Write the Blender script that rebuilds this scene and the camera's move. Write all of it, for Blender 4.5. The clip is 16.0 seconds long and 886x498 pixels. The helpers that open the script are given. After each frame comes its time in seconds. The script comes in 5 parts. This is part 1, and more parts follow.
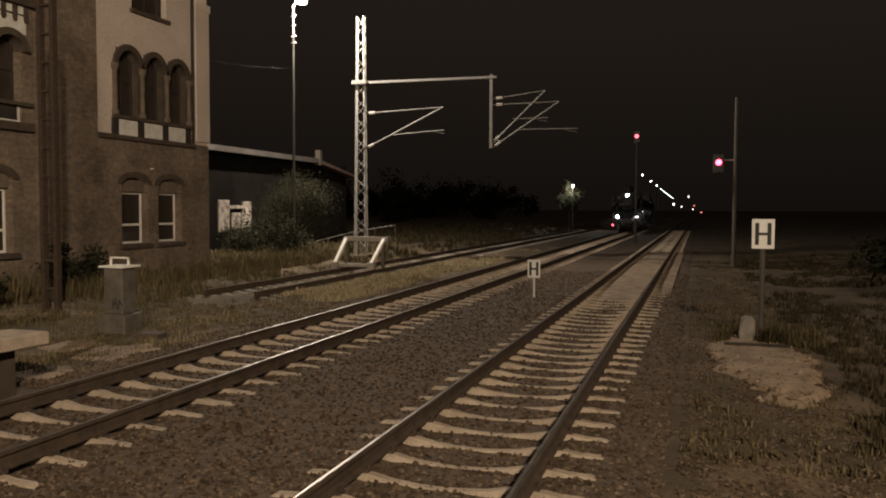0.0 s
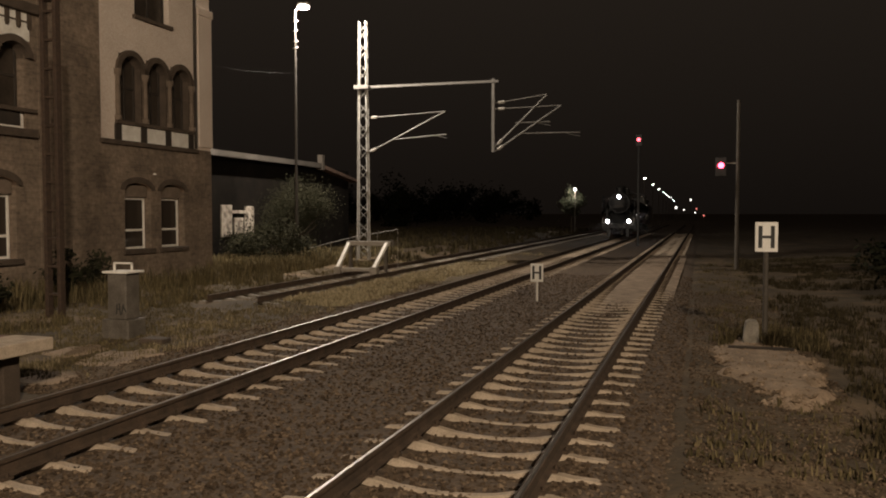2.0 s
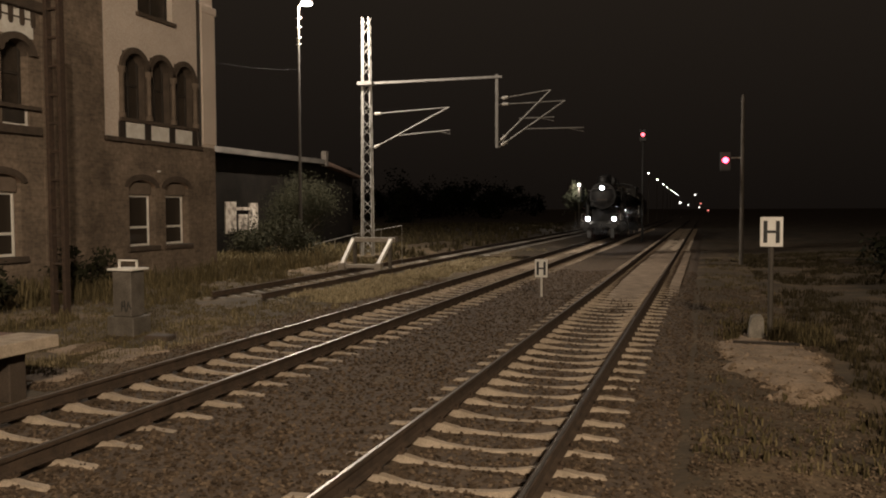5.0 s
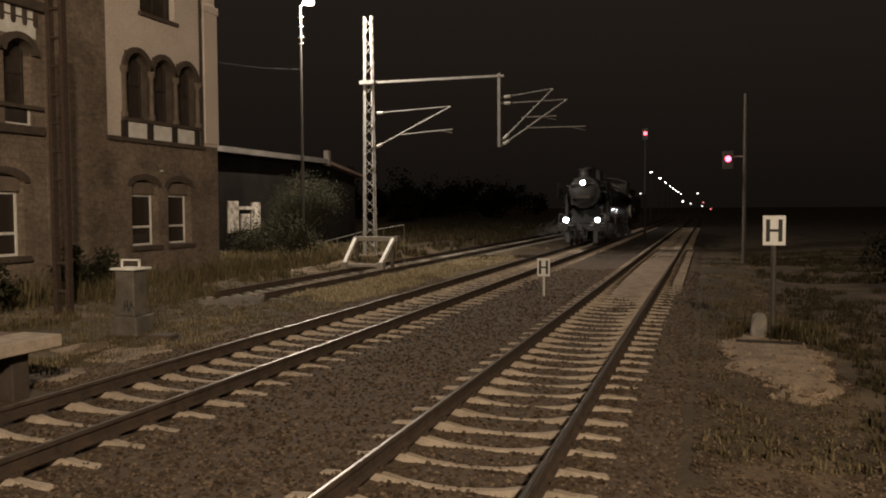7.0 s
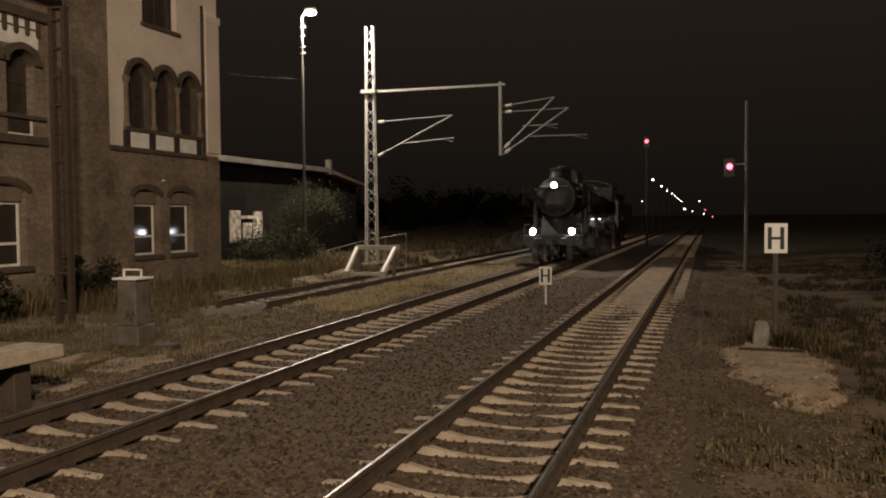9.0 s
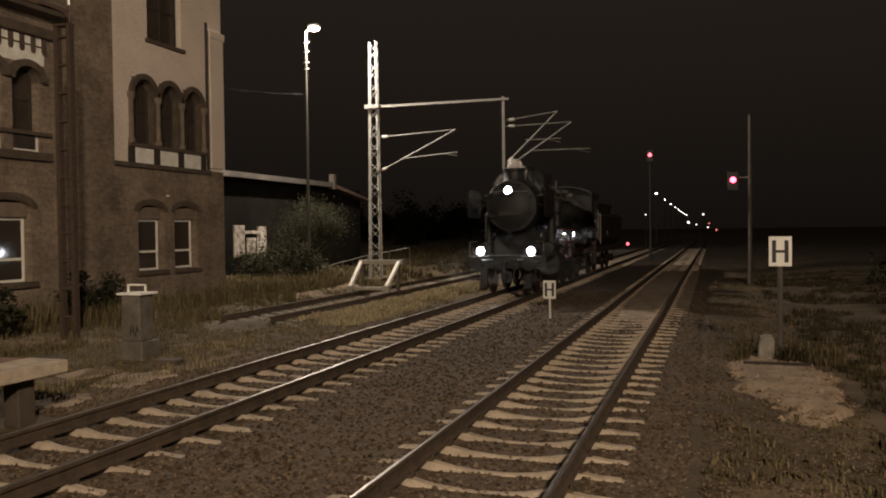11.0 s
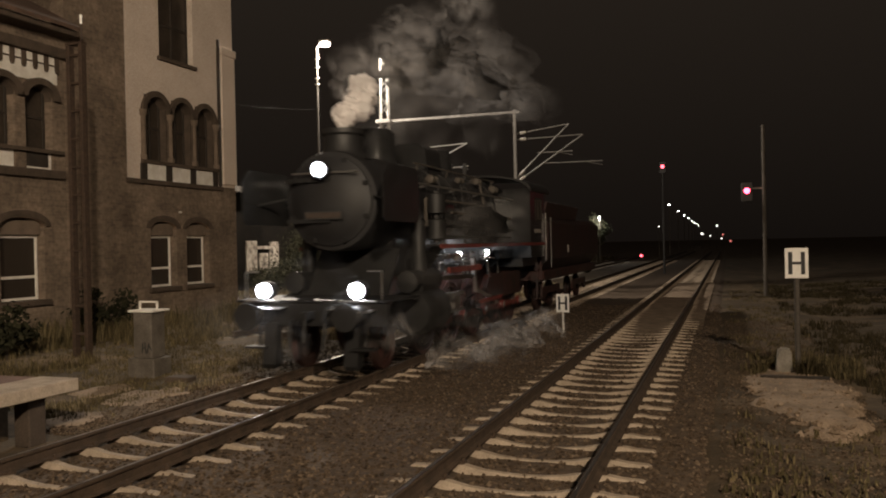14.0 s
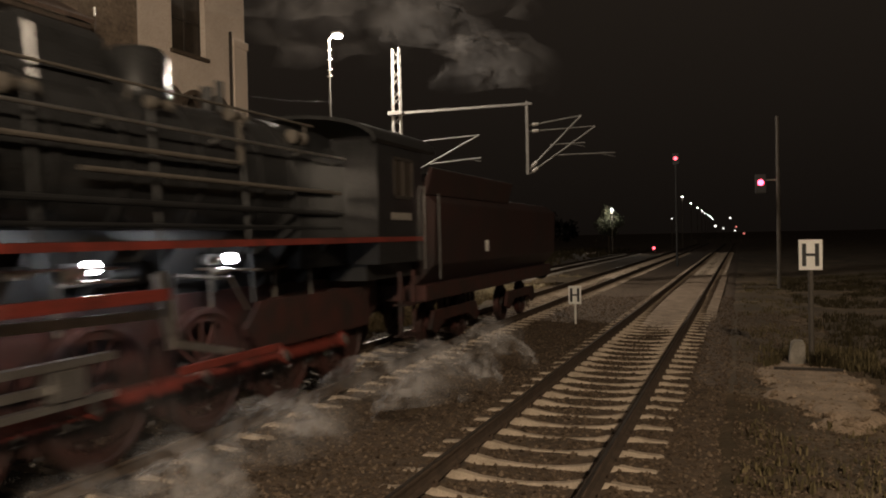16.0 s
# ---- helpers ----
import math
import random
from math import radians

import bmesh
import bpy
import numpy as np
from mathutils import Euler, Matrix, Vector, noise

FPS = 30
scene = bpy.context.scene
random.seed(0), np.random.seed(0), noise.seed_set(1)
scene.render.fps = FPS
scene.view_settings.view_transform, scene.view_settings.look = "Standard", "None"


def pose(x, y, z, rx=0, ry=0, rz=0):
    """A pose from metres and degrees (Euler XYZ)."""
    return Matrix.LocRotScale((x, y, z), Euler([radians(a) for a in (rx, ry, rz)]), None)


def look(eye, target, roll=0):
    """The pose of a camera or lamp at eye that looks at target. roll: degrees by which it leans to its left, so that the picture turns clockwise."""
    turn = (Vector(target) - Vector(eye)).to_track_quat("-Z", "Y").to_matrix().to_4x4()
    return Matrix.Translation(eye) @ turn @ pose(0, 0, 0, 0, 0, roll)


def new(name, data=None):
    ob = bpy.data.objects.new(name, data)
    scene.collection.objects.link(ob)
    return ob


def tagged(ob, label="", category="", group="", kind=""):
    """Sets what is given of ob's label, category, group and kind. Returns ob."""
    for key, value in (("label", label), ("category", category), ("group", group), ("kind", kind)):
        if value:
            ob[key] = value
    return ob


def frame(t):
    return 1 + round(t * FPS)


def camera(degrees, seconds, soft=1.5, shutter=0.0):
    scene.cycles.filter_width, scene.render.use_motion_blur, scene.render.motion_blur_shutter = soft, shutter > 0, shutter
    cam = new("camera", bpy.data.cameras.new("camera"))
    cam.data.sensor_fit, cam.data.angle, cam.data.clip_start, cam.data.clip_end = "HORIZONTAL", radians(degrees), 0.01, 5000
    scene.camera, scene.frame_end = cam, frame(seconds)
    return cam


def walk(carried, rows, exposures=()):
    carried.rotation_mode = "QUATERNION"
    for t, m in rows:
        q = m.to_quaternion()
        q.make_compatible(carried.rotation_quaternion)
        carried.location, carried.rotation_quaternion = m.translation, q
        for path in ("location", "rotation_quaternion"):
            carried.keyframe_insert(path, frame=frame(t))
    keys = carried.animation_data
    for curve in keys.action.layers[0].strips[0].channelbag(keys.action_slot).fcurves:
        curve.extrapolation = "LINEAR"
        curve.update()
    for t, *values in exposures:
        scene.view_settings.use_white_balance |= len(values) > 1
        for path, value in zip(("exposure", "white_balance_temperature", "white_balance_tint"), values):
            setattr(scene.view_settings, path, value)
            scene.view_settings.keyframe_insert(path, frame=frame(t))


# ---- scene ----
# ---- camera ----
EYE = (2.05, 0.0, 2.127)
cam = camera(56.63, 16.0, soft=1.9, shutter=1.0)


def aim(yaw, pitch, roll, dx, dy, dz):
    y, p = radians(yaw), radians(pitch)
    way = Vector((math.sin(y) * math.cos(p), math.cos(y) * math.cos(p), math.sin(p)))
    eye = Vector(EYE) + Vector((dx, dy, dz))
    return look(eye, eye + way, roll)


AIMS = [(0, -17.262, -2.806, 0.217, 0, 0, 0), (0.5, -17.28, -2.625, 0.139, -0.007, -0.004, 0.003), (1, -17.336, -2.525, 0.095, -0.008, -0.008, 0.004),
        (1.5, -17.385, -2.52, 0.036, -0.010, -0.009, 0.004), (2, -17.42, -2.52, -0.005, -0.014, -0.009, 0.003), (2.5, -17.48, -2.552, -0.074, -0.016, -0.009, 0.002),
        (3, -17.563, -2.614, -0.121, -0.017, -0.009, 0.002), (3.5, -17.602, -2.682, -0.14, -0.018, -0.008, 0.003), (4, -17.622, -2.725, -0.19, -0.019, -0.005, 0.004),
        (6.5, -17.83, -2.869, -0.28, -0.022, -0.003, 0.006), (7, -17.87, -2.866, -0.316, -0.018, -0.003, 0.006), (7.5, -17.90, -2.748, -0.368, -0.018, -0.005, 0.007),
        (8, -17.95, -2.594, -0.429, -0.014, -0.007, 0.008), (8.5, -17.972, -2.445, -0.48, -0.011, -0.006, 0.010), (9, -18.0, -2.28, -0.50, -0.012, -0.005, 0.013),
        (11.5, -18.347, -1.08, -0.768, -0.011, -0.008, 0.015), (12, -18.44, -0.94, -0.818, -0.012, 0.000, 0.018), (12.5, -18.455, -0.845, -0.856, -0.016, 0.02, 0.022),
        (13, -18.59, -0.68, -0.95, -0.022, 0.055, 0.030), (13.5, -18.844, -0.444, -1.115, -0.025, 0.078, 0.035), (14, -19.118, -0.336, -1.19, -0.025, 0.09, 0.031),
        (14.5, -19.375, -0.40, -1.185, -0.024, 0.095, 0.022), (15, -19.58, -0.58, -1.155, -0.024, 0.09, 0.021), (15.5, -19.76, -0.70, -1.165, -0.022, 0.085, 0.018),
        (16, -19.96, -0.855, -1.15, -0.023, 0.075, 0.014)]
walk(cam, [(t, aim(*r)) for t, *r in AIMS], [(0.0, 0.1), (12.5, 0.15), (14.5, 0.1), (15.5, -0.04), (16.0, -0.1)])

# ---- night sky, lamps, exposure ----
world = bpy.data.worlds.new("night_sky")
scene.world = world
world.use_nodes = True
sky = world.node_tree.nodes["Background"]
wt = world.node_tree
wc, ws, wr = wt.nodes.new("ShaderNodeTexCoord"), wt.nodes.new("ShaderNodeSeparateXYZ"), wt.nodes.new("ShaderNodeValToRGB")
wt.links.new(wc.outputs["Generated"], ws.inputs[0])
wt.links.new(ws.outputs["Z"], wr.inputs["Fac"])
wr.color_ramp.elements[0].position, wr.color_ramp.elements[1].position = 0.0, 0.3
wr.color_ramp.elements[0].color, wr.color_ramp.elements[1].color = (0.0058, 0.0043, 0.0034, 1), (0.0155, 0.0116, 0.0086, 1)
wt.links.new(wr.outputs["Color"], sky.inputs["Color"])
sky.inputs["Strength"].default_value = 1.0
scene.view_settings.exposure = 0.0


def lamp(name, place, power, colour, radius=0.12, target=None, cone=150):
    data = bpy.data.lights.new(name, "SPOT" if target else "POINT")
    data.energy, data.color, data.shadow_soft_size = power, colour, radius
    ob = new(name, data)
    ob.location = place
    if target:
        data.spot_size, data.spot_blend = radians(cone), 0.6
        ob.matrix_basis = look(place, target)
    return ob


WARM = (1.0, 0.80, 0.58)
# the tall post lamp beside the shed, the tall station lamp behind the camera, a lamp far down the line
lamp("post_light", (-14.72, 33.0, 10.88), 8000, (1.0, 0.87, 0.72), 0.16)
lamp("station_light", (10.5, -11.5, 12.5), 17500, WARM, 0.7)
# unseen fill, added to brighten the station's upper front
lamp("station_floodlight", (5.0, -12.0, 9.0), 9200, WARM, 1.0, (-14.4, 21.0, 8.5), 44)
lamp("far_light", (-11.5, 91.7, 4.5), 450, (1.0, 0.96, 0.88), 0.15)

# ---- materials ----
MATS = {}


def material(name, colour, rough=0.8, metal=0.0, second=None, scale=6.0, grain=60.0, bump=0.15, amount=0.5, third=None, spec=0.5):
    """A surface of two colours mixed by a coarse noise, broken by a fine one that also gives relief."""
    if name in MATS:
        return MATS[name]
    m = bpy.data.materials.new(name)
    m.use_nodes = True
    nt = m.node_tree
    b = nt.nodes["Principled BSDF"]
    b.inputs["Roughness"].default_value, b.inputs["Metallic"].default_value = rough, metal
    b.inputs["Specular IOR Level"].default_value = spec
    second = second or tuple(c * 0.65 for c in colour)
    co = nt.nodes.new("ShaderNodeTexCoord")
    n1, n2 = nt.nodes.new("ShaderNodeTexNoise"), nt.nodes.new("ShaderNodeTexNoise")
    n1.inputs["Scale"].default_value, n1.inputs["Detail"].default_value = scale, 4
    n2.inputs["Scale"].default_value, n2.inputs["Detail"].default_value = grain, 3
    info = nt.nodes.new("ShaderNodeObjectInfo")
    shift = nt.nodes.new("ShaderNodeVectorMath")
    shift.operation = "ADD"
    nt.links.new(co.outputs["Object"], shift.inputs[0])
    nt.links.new(info.outputs["Random"], shift.inputs[1])
    nt.links.new(shift.outputs[0], n1.inputs["Vector"])
    nt.links.new(shift.outputs[0], n2.inputs["Vector"])
    ramp = nt.nodes.new("ShaderNodeValToRGB")
    ramp.color_ramp.elements[0].position, ramp.color_ramp.elements[1].position = 0.5 - amount * 0.4, 0.5 + amount * 0.4
    ramp.color_ramp.elements[0].color, ramp.color_ramp.elements[1].color = (*second, 1), (*colour, 1)
    if third:
        e = ramp.color_ramp.elements.new(0.5)
        e.color = (*third, 1)
    nt.links.new(n1.outputs["Fac"], ramp.inputs["Fac"])
    mix = nt.nodes.new("ShaderNodeMixRGB")
    mix.blend_type = "OVERLAY"
    mix.inputs["Fac"].default_value = 0.55
    nt.links.new(ramp.outputs["Color"], mix.inputs["Color1"])
    nt.links.new(n2.outputs["Fac"], mix.inputs["Color2"])
    nt.links.new(mix.outputs["Color"], b.inputs["Base Color"])
    bp = nt.nodes.new("ShaderNodeBump")
    bp.inputs["Strength"].default_value, bp.inputs["Distance"].default_value = bump, 0.02
    nt.links.new(n2.outputs["Fac"], bp.inputs["Height"])
    nt.links.new(bp.outputs["Normal"], b.inputs["Normal"])
    MATS[name] = m
    return m


def glow(name, colour, strength):
    if name in MATS:
        return MATS[name]
    m = bpy.data.materials.new(name)
    m.use_nodes = True
    b = m.node_tree.nodes["Principled BSDF"]
    b.inputs["Base Color"].default_value = (0.1, 0.1, 0.1, 1)
    b.inputs["Emission Color"].default_value = (*colour, 1)
    b.inputs["Emission Strength"].default_value = strength
    MATS[name] = m
    return m


def glass(name="window_glass"):
    if name in MATS:
        return MATS[name]
    m = bpy.data.materials.new(name)
    m.use_nodes = True
    b = m.node_tree.nodes["Principled BSDF"]
    b.inputs["Base Color"].default_value = (0.045, 0.036, 0.029, 1)
    b.inputs["Roughness"].default_value = 0.06
    MATS[name] = m
    return m


BALLAST = material("ballast_stone", (0.155, 0.108, 0.07), 0.95, second=(0.064, 0.045, 0.031), scale=9, grain=28, bump=0.9, third=(0.11, 0.077, 0.051))
SOIL = material("soil", (0.21, 0.145, 0.085), 0.98, second=(0.055, 0.04, 0.022), scale=0.9, grain=14, bump=0.9, third=(0.085, 0.06, 0.034), amount=0.7)
SAND = material("sand", (0.40, 0.30, 0.215), 0.97, second=(0.2, 0.148, 0.102), scale=2.5, grain=30, bump=0.4)
CONCRETE = material("concrete", (0.54, 0.44, 0.34), 0.9, second=(0.36, 0.29, 0.22), scale=5, grain=70, bump=0.25)
OLDCONC = material("weathered_concrete", (0.34, 0.31, 0.27), 0.92, second=(0.2, 0.18, 0.15), scale=4, grain=60, bump=0.3)
RUST = material("rusty_steel", (0.075, 0.047, 0.032), 0.8, 0.1, second=(0.038, 0.025, 0.018), scale=12, grain=90, bump=0.2)
RAILTOP = material("polished_rail", (0.32, 0.28, 0.24), 0.46, 1.0, second=(0.2, 0.17, 0.14), scale=3, grain=60, bump=0.03)
GALV = material("galvanised_steel", (0.36, 0.35, 0.335), 0.5, 0.1, second=(0.26, 0.25, 0.235), scale=5, grain=80, bump=0.08)
# darker copy of GALV: weaker lamplight on arms and handrail put into colour
DIMGALV = material("dim_galvanised_steel", (0.24, 0.23, 0.215), 0.55, 0.1, second=(0.16, 0.15, 0.14), scale=5, grain=80, bump=0.08)
BRICK = material("brick", (0.21, 0.145, 0.10), 0.92, second=(0.125, 0.085, 0.06), scale=3, grain=55, bump=0.4, third=(0.17, 0.115, 0.08))
PLASTER = material("plaster", (0.74, 0.635, 0.555), 0.93, second=(0.57, 0.48, 0.41), scale=0.8, grain=30, bump=0.12, amount=0.9)
WHITE = material("white_paint", (0.86, 0.83, 0.78), 0.6, second=(0.68, 0.64, 0.58), scale=4, grain=40, bump=0.05)
PEELING = material("peeling_white_paint", (0.55, 0.5, 0.43), 0.85, second=(0.04, 0.033, 0.027), scale=3.4, grain=30, bump=0.3, amount=0.55, third=(0.36, 0.31, 0.26))
ENAMEL = material("white_enamel", (0.93, 0.91, 0.87), 0.45, second=(0.84, 0.81, 0.76), scale=5, grain=40, bump=0.02)
DARKWOOD = material("dark_wood", (0.045, 0.034, 0.026), 0.85, second=(0.026, 0.021, 0.017), scale=3, grain=50, bump=0.2)
COLUMN = material("column_stone", (0.2, 0.15, 0.115), 0.9, second=(0.13, 0.1, 0.075), scale=3, grain=50, bump=0.2)
TRIM = material("sandstone_trim", (0.105, 0.077, 0.057), 0.9, second=(0.06, 0.044, 0.033), scale=3, grain=50, bump=0.2)
BLACK = material("black_enamel", (0.026, 0.026, 0.027), 0.27, 0.0, second=(0.016, 0.016, 0.016), scale=3, grain=40, bump=0.06)
SOOT = material("sooty_black", (0.018, 0.0175, 0.018), 0.55, 0.0, second=(0.01, 0.01, 0.01), scale=3, grain=40, bump=0.15)
RED = material("red_enamel", (0.22, 0.036, 0.025), 0.5, 0.0, second=(0.11, 0.024, 0.018), scale=4, grain=40, bump=0.06)
GEARRED = material("grimy_red", (0.058, 0.018, 0.014), 0.6, 0.0, second=(0.02, 0.015, 0.013), scale=3, grain=40, bump=0.1)
TENDERRED = material("dull_tender_red", (0.034, 0.013, 0.011), 0.6, 0.0, second=(0.018, 0.011, 0.01), scale=1.2, grain=30, bump=0.08)
STEEL = material("bright_steel", (0.55, 0.54, 0.52), 0.36, 0.9, second=(0.4, 0.38, 0.36), scale=6, grain=60, bump=0.03)
SIGNBLACK = material("sign_black", (0.02, 0.02, 0.02), 0.6, second=(0.028, 0.027, 0.026), scale=8, grain=50, bump=0.03)
ROOF = material("roof_tile", (0.15, 0.09, 0.065), 0.9, second=(0.09, 0.06, 0.045), scale=4, grain=30, bump=0.5)
BARK = material("bark", (0.09, 0.07, 0.05), 0.95, second=(0.05, 0.04, 0.03), scale=5, grain=40, bump=0.5)
GREYPAINT = material("grey_paint", (0.34, 0.31, 0.27), 0.7, second=(0.24, 0.21, 0.18), scale=4, grain=40, bump=0.08)
RAILRUST = material("rail_rust", (0.095, 0.063, 0.042), 0.9, 0.0, second=(0.05, 0.034, 0.023), scale=6, grain=60, bump=0.15)
DARKSTEEL = material("dark_painted_steel", (0.10, 0.085, 0.07), 0.7, 0.0, second=(0.06, 0.05, 0.04), scale=5, grain=60, bump=0.08)
SMOKEBOX = material("smokebox_paint", (0.015, 0.015, 0.017), 0.6, 0.0, second=(0.01, 0.009, 0.009), scale=2.2, grain=30, bump=0.08)
GLASS = glass()
BROWNPANE = material("brownish_glass", (0.06, 0.047, 0.037), 0.3, second=(0.035, 0.028, 0.022), scale=2, grain=12, bump=0.02)


# ---- mesh helpers ----
def box(bm, x0, x1, y0, y1, z0, z1):
    v = [bm.verts.new((x, y, z)) for x in (x0, x1) for y in (y0, y1) for z in (z0, z1)]
    for f in ((0, 1, 3, 2), (4, 6, 7, 5), (0, 4, 5, 1), (2, 3, 7, 6), (0, 2, 6, 4), (1, 5, 7, 3)):
        bm.faces.new([v[i] for i in f])
    return v


def tube(bm, a, b, r0, r1=None, n=10, cap=True):
    a, b = Vector(a), Vector(b)
    r1 = r0 if r1 is None else r1
    q = (b - a).to_track_quat("Z", "Y")
    ring = []
    for p, r in ((a, r0), (b, r1)):
        ring.append([bm.verts.new(p + q @ Vector((r * math.cos(2 * math.pi * i / n), r * math.sin(2 * math.pi * i / n), 0))) for i in range(n)])
    for i in range(n):
        j = (i + 1) % n
        bm.faces.new((ring[0][i], ring[0][j], ring[1][j], ring[1][i]))
    if cap:
        bm.faces.new(ring[0][::-1])
        bm.faces.new(ring[1])


def bar(bm, a, b, w, h=None):
    """A square bar from a to b."""
    a, b = Vector(a), Vector(b)
    h = h or w
    q = (b - a).to_track_quat("Z", "Y")
    c = [(-w / 2, -h / 2), (w / 2, -h / 2), (w / 2, h / 2), (-w / 2, h / 2)]
    r = [[bm.verts.new(p + q @ Vector((x, y, 0))) for x, y in c] for p in (a, b)]
    for i in range(4):
        j = (i + 1) % 4
        bm.faces.new((r[0][i], r[0][j], r[1][j], r[1][i]))
    bm.faces.new(r[0][::-1])
    bm.faces.new(r[1])


def turned(bm, profile, axis="Y", centre=(0, 0, 0), n=24):
    """A body of revolution: profile of (along, radius) round an axis through centre."""
    c = Vector(centre)
    rings = []
    for s, r in profile:
        ring = []
        for i in range(n):
            u, w = r * math.cos(2 * math.pi * i / n), r * math.sin(2 * math.pi * i / n)
            p = {"Y": (u, s, w), "Z": (u, w, s), "X": (s, u, w)}[axis]
            ring.append(bm.verts.new(c + Vector(p)))
        rings.append(ring)
    for a, b in zip(rings, rings[1:]):
        for i in range(n):
            j = (i + 1) % n
            bm.faces.new((a[i], a[j], b[j], b[i]))
    bm.faces.new(rings[0][::-1])
    bm.faces.new(rings[-1])


def extruded(bm, outline, axis, lo, hi):
    """A flat outline pushed from lo to hi along an axis ('X': outline is y, z; 'Y': x, z; 'Z': x, y)."""
    def at(p, s):
        return {"X": (s, p[0], p[1]), "Y": (p[0], s, p[1]), "Z": (p[0], p[1], s)}[axis]
    a = [bm.verts.new(at(p, lo)) for p in outline]
    b = [bm.verts.new(at(p, hi)) for p in outline]
    n = len(a)
    for i in range(n):
        j = (i + 1) % n
        bm.faces.new((a[i], a[j], b[j], b[i]))
    bm.faces.new(a[::-1])
    bm.faces.new(b)


def finish(bm, name, mat, smooth=False, bevel=0.0):
    if bevel:
        bmesh.ops.bevel(bm, geom=bm.edges[:], offset=bevel, segments=1, affect="EDGES", clamp_overlap=True)
    bmesh.ops.recalc_face_normals(bm, faces=bm.faces[:])
    me = bpy.data.meshes.new(name)
    bm.to_mesh(me)
    bm.free()
    me.materials.append(mat)
    if smooth:
        me.shade_smooth()
        me.set_sharp_from_angle(angle=radians(40))
    return me


def part(name, bm, mat, parent=None, label="", smooth=False, bevel=0.0):
    ob = new(name, finish(bm, name, mat, smooth, bevel))
    ob.parent = parent
    return tagged(ob, label)


def share(name, mesh, parent, m):
    ob = new(name, mesh)
    ob.parent = parent
    ob.matrix_basis = m
    return ob


def thing(name, label, category, place=(0, 0, 0), group="", kind=""):
    ob = new(name)
    ob.location = place
    ob.empty_display_size = 0.2
    return tagged(ob, label, category, group, kind)


def B():
    return bmesh.new()


rnd = random.Random(7)
# ---- ground ----
LEFT = -4.47        # centre of the train's track
SIDING = -9.71      # centre of the dead-end track
GAUGE = 0.75


def ground_z(x, y):
    if x > 1.9:
        z = -0.24 - 0.06 * min(1, (x - 1.9) / 1.5) + 0.25 * max(0, min(1, (x - 4.5) / 5))
    elif x > -6.3:
        z = -0.27
    elif x > -8.0:
        z = -0.27
    elif x > -11.3:
        z = -0.262
    else:
        z = -0.262 + 0.262 * min(1, (-11.3 - x) / 2.5)
    rough = 0.0 if -6.2 < x < 1.8 else 0.05
    return z + rough * noise.noise(Vector((x * 0.7, y * 0.7, 0))) + rough * 0.5 * noise.noise(Vector((x * 2.5, y * 2.5, 3)))


def steps(*runs):
    out = []
    for lo, hi, d in runs:
        n = max(1, round((hi - lo) / d))
        out += [lo + (hi - lo) * i / n for i in range(n)]
    return out + [runs[-1][1]]


def sheet(name, xs, ys, height, mat, parent=None):
    co = [(x, y, height(x, y)) for y in ys for x in xs]
    n = len(xs)
    fa = [(j * n + i, j * n + i + 1, (j + 1) * n + i + 1, (j + 1) * n + i) for j in range(len(ys) - 1) for i in range(n - 1)]
    me = bpy.data.meshes.new(name)
    me.from_pydata(co, [], fa)
    me.materials.append(mat)
    me.shade_smooth()
    ob = new(name, me)
    ob.parent = parent
    return ob


tagged(sheet("ground", steps((-900, -60, 120), (-60, -16, 4), (-16, 8, 0.3), (8, 60, 4), (60, 900, 120)),
             steps((-60, 2, 4), (2, 45, 0.4), (45, 120, 4), (120, 1500, 120)), ground_z, SOIL),
       "brown trodden soil with patchy grass beside the tracks", "ground", kind="structure")


def ballast_z(x, y):
    edge = min(x + 6.35, 2.05 - x)
    z = -0.215 if edge > 0.45 else -0.34 + 0.125 * max(0, edge) / 0.45
    if abs(x) < 0.7 or abs(x - LEFT) < 0.7:
        z -= 0.03
    mid = abs(x + 2.24)
    if mid < 0.95:
        z -= 0.05 * (1 - mid / 0.95)
    return z + 0.016 * noise.noise(Vector((x * 3, y * 3, 1))) + 0.02 * noise.noise(Vector((x * 0.8, y * 0.8, 5)))


tagged(sheet("ballast_bed", steps((-6.35, 2.05, 0.15)), steps((-12, 3, 0.8), (3, 30, 0.15), (30, 160, 1.5)), ballast_z, BALLAST),
       "grey-brown crushed stone ballast under two tracks", "ballast", kind="structure")


def sand_z(x, y):
    u = noise.noise(Vector((x * 1.3, y * 0.5, 2)))
    return -0.222 + 0.04 * min(1, max(-1.2, (y - 22.5) / 4)) + 0.015 * u


tagged(sheet("sand_strip", steps((-0.66, 0.66, 0.12)), steps((16, 46, 0.8)), sand_z, SAND),
       "pale sand filling the space between the rails", "sand", kind="structure")
tagged(sheet("sand_strip", steps((0.84, 1.34, 0.1)), steps((20, 46, 0.8)), sand_z, SAND),
       "pale sand along the outside of the rail", "sand", kind="structure")

def bare_z(cx, cy, rx, ry):
    def height(x, y):
        r = Vector(((x - cx) / rx, (y - cy) / ry, 0)).length + 0.35 * noise.noise(Vector((x * 2.1, y * 2.1, 7))) + 0.15 * noise.noise(Vector((x * 6, y * 6, 1)))
        return ground_z(x, y) + 0.02 - 0.09 * max(0, min(1, (r - 0.8) / 0.3)) + 0.008 * noise.noise(Vector((x * 9, y * 9, 3)))
    return height


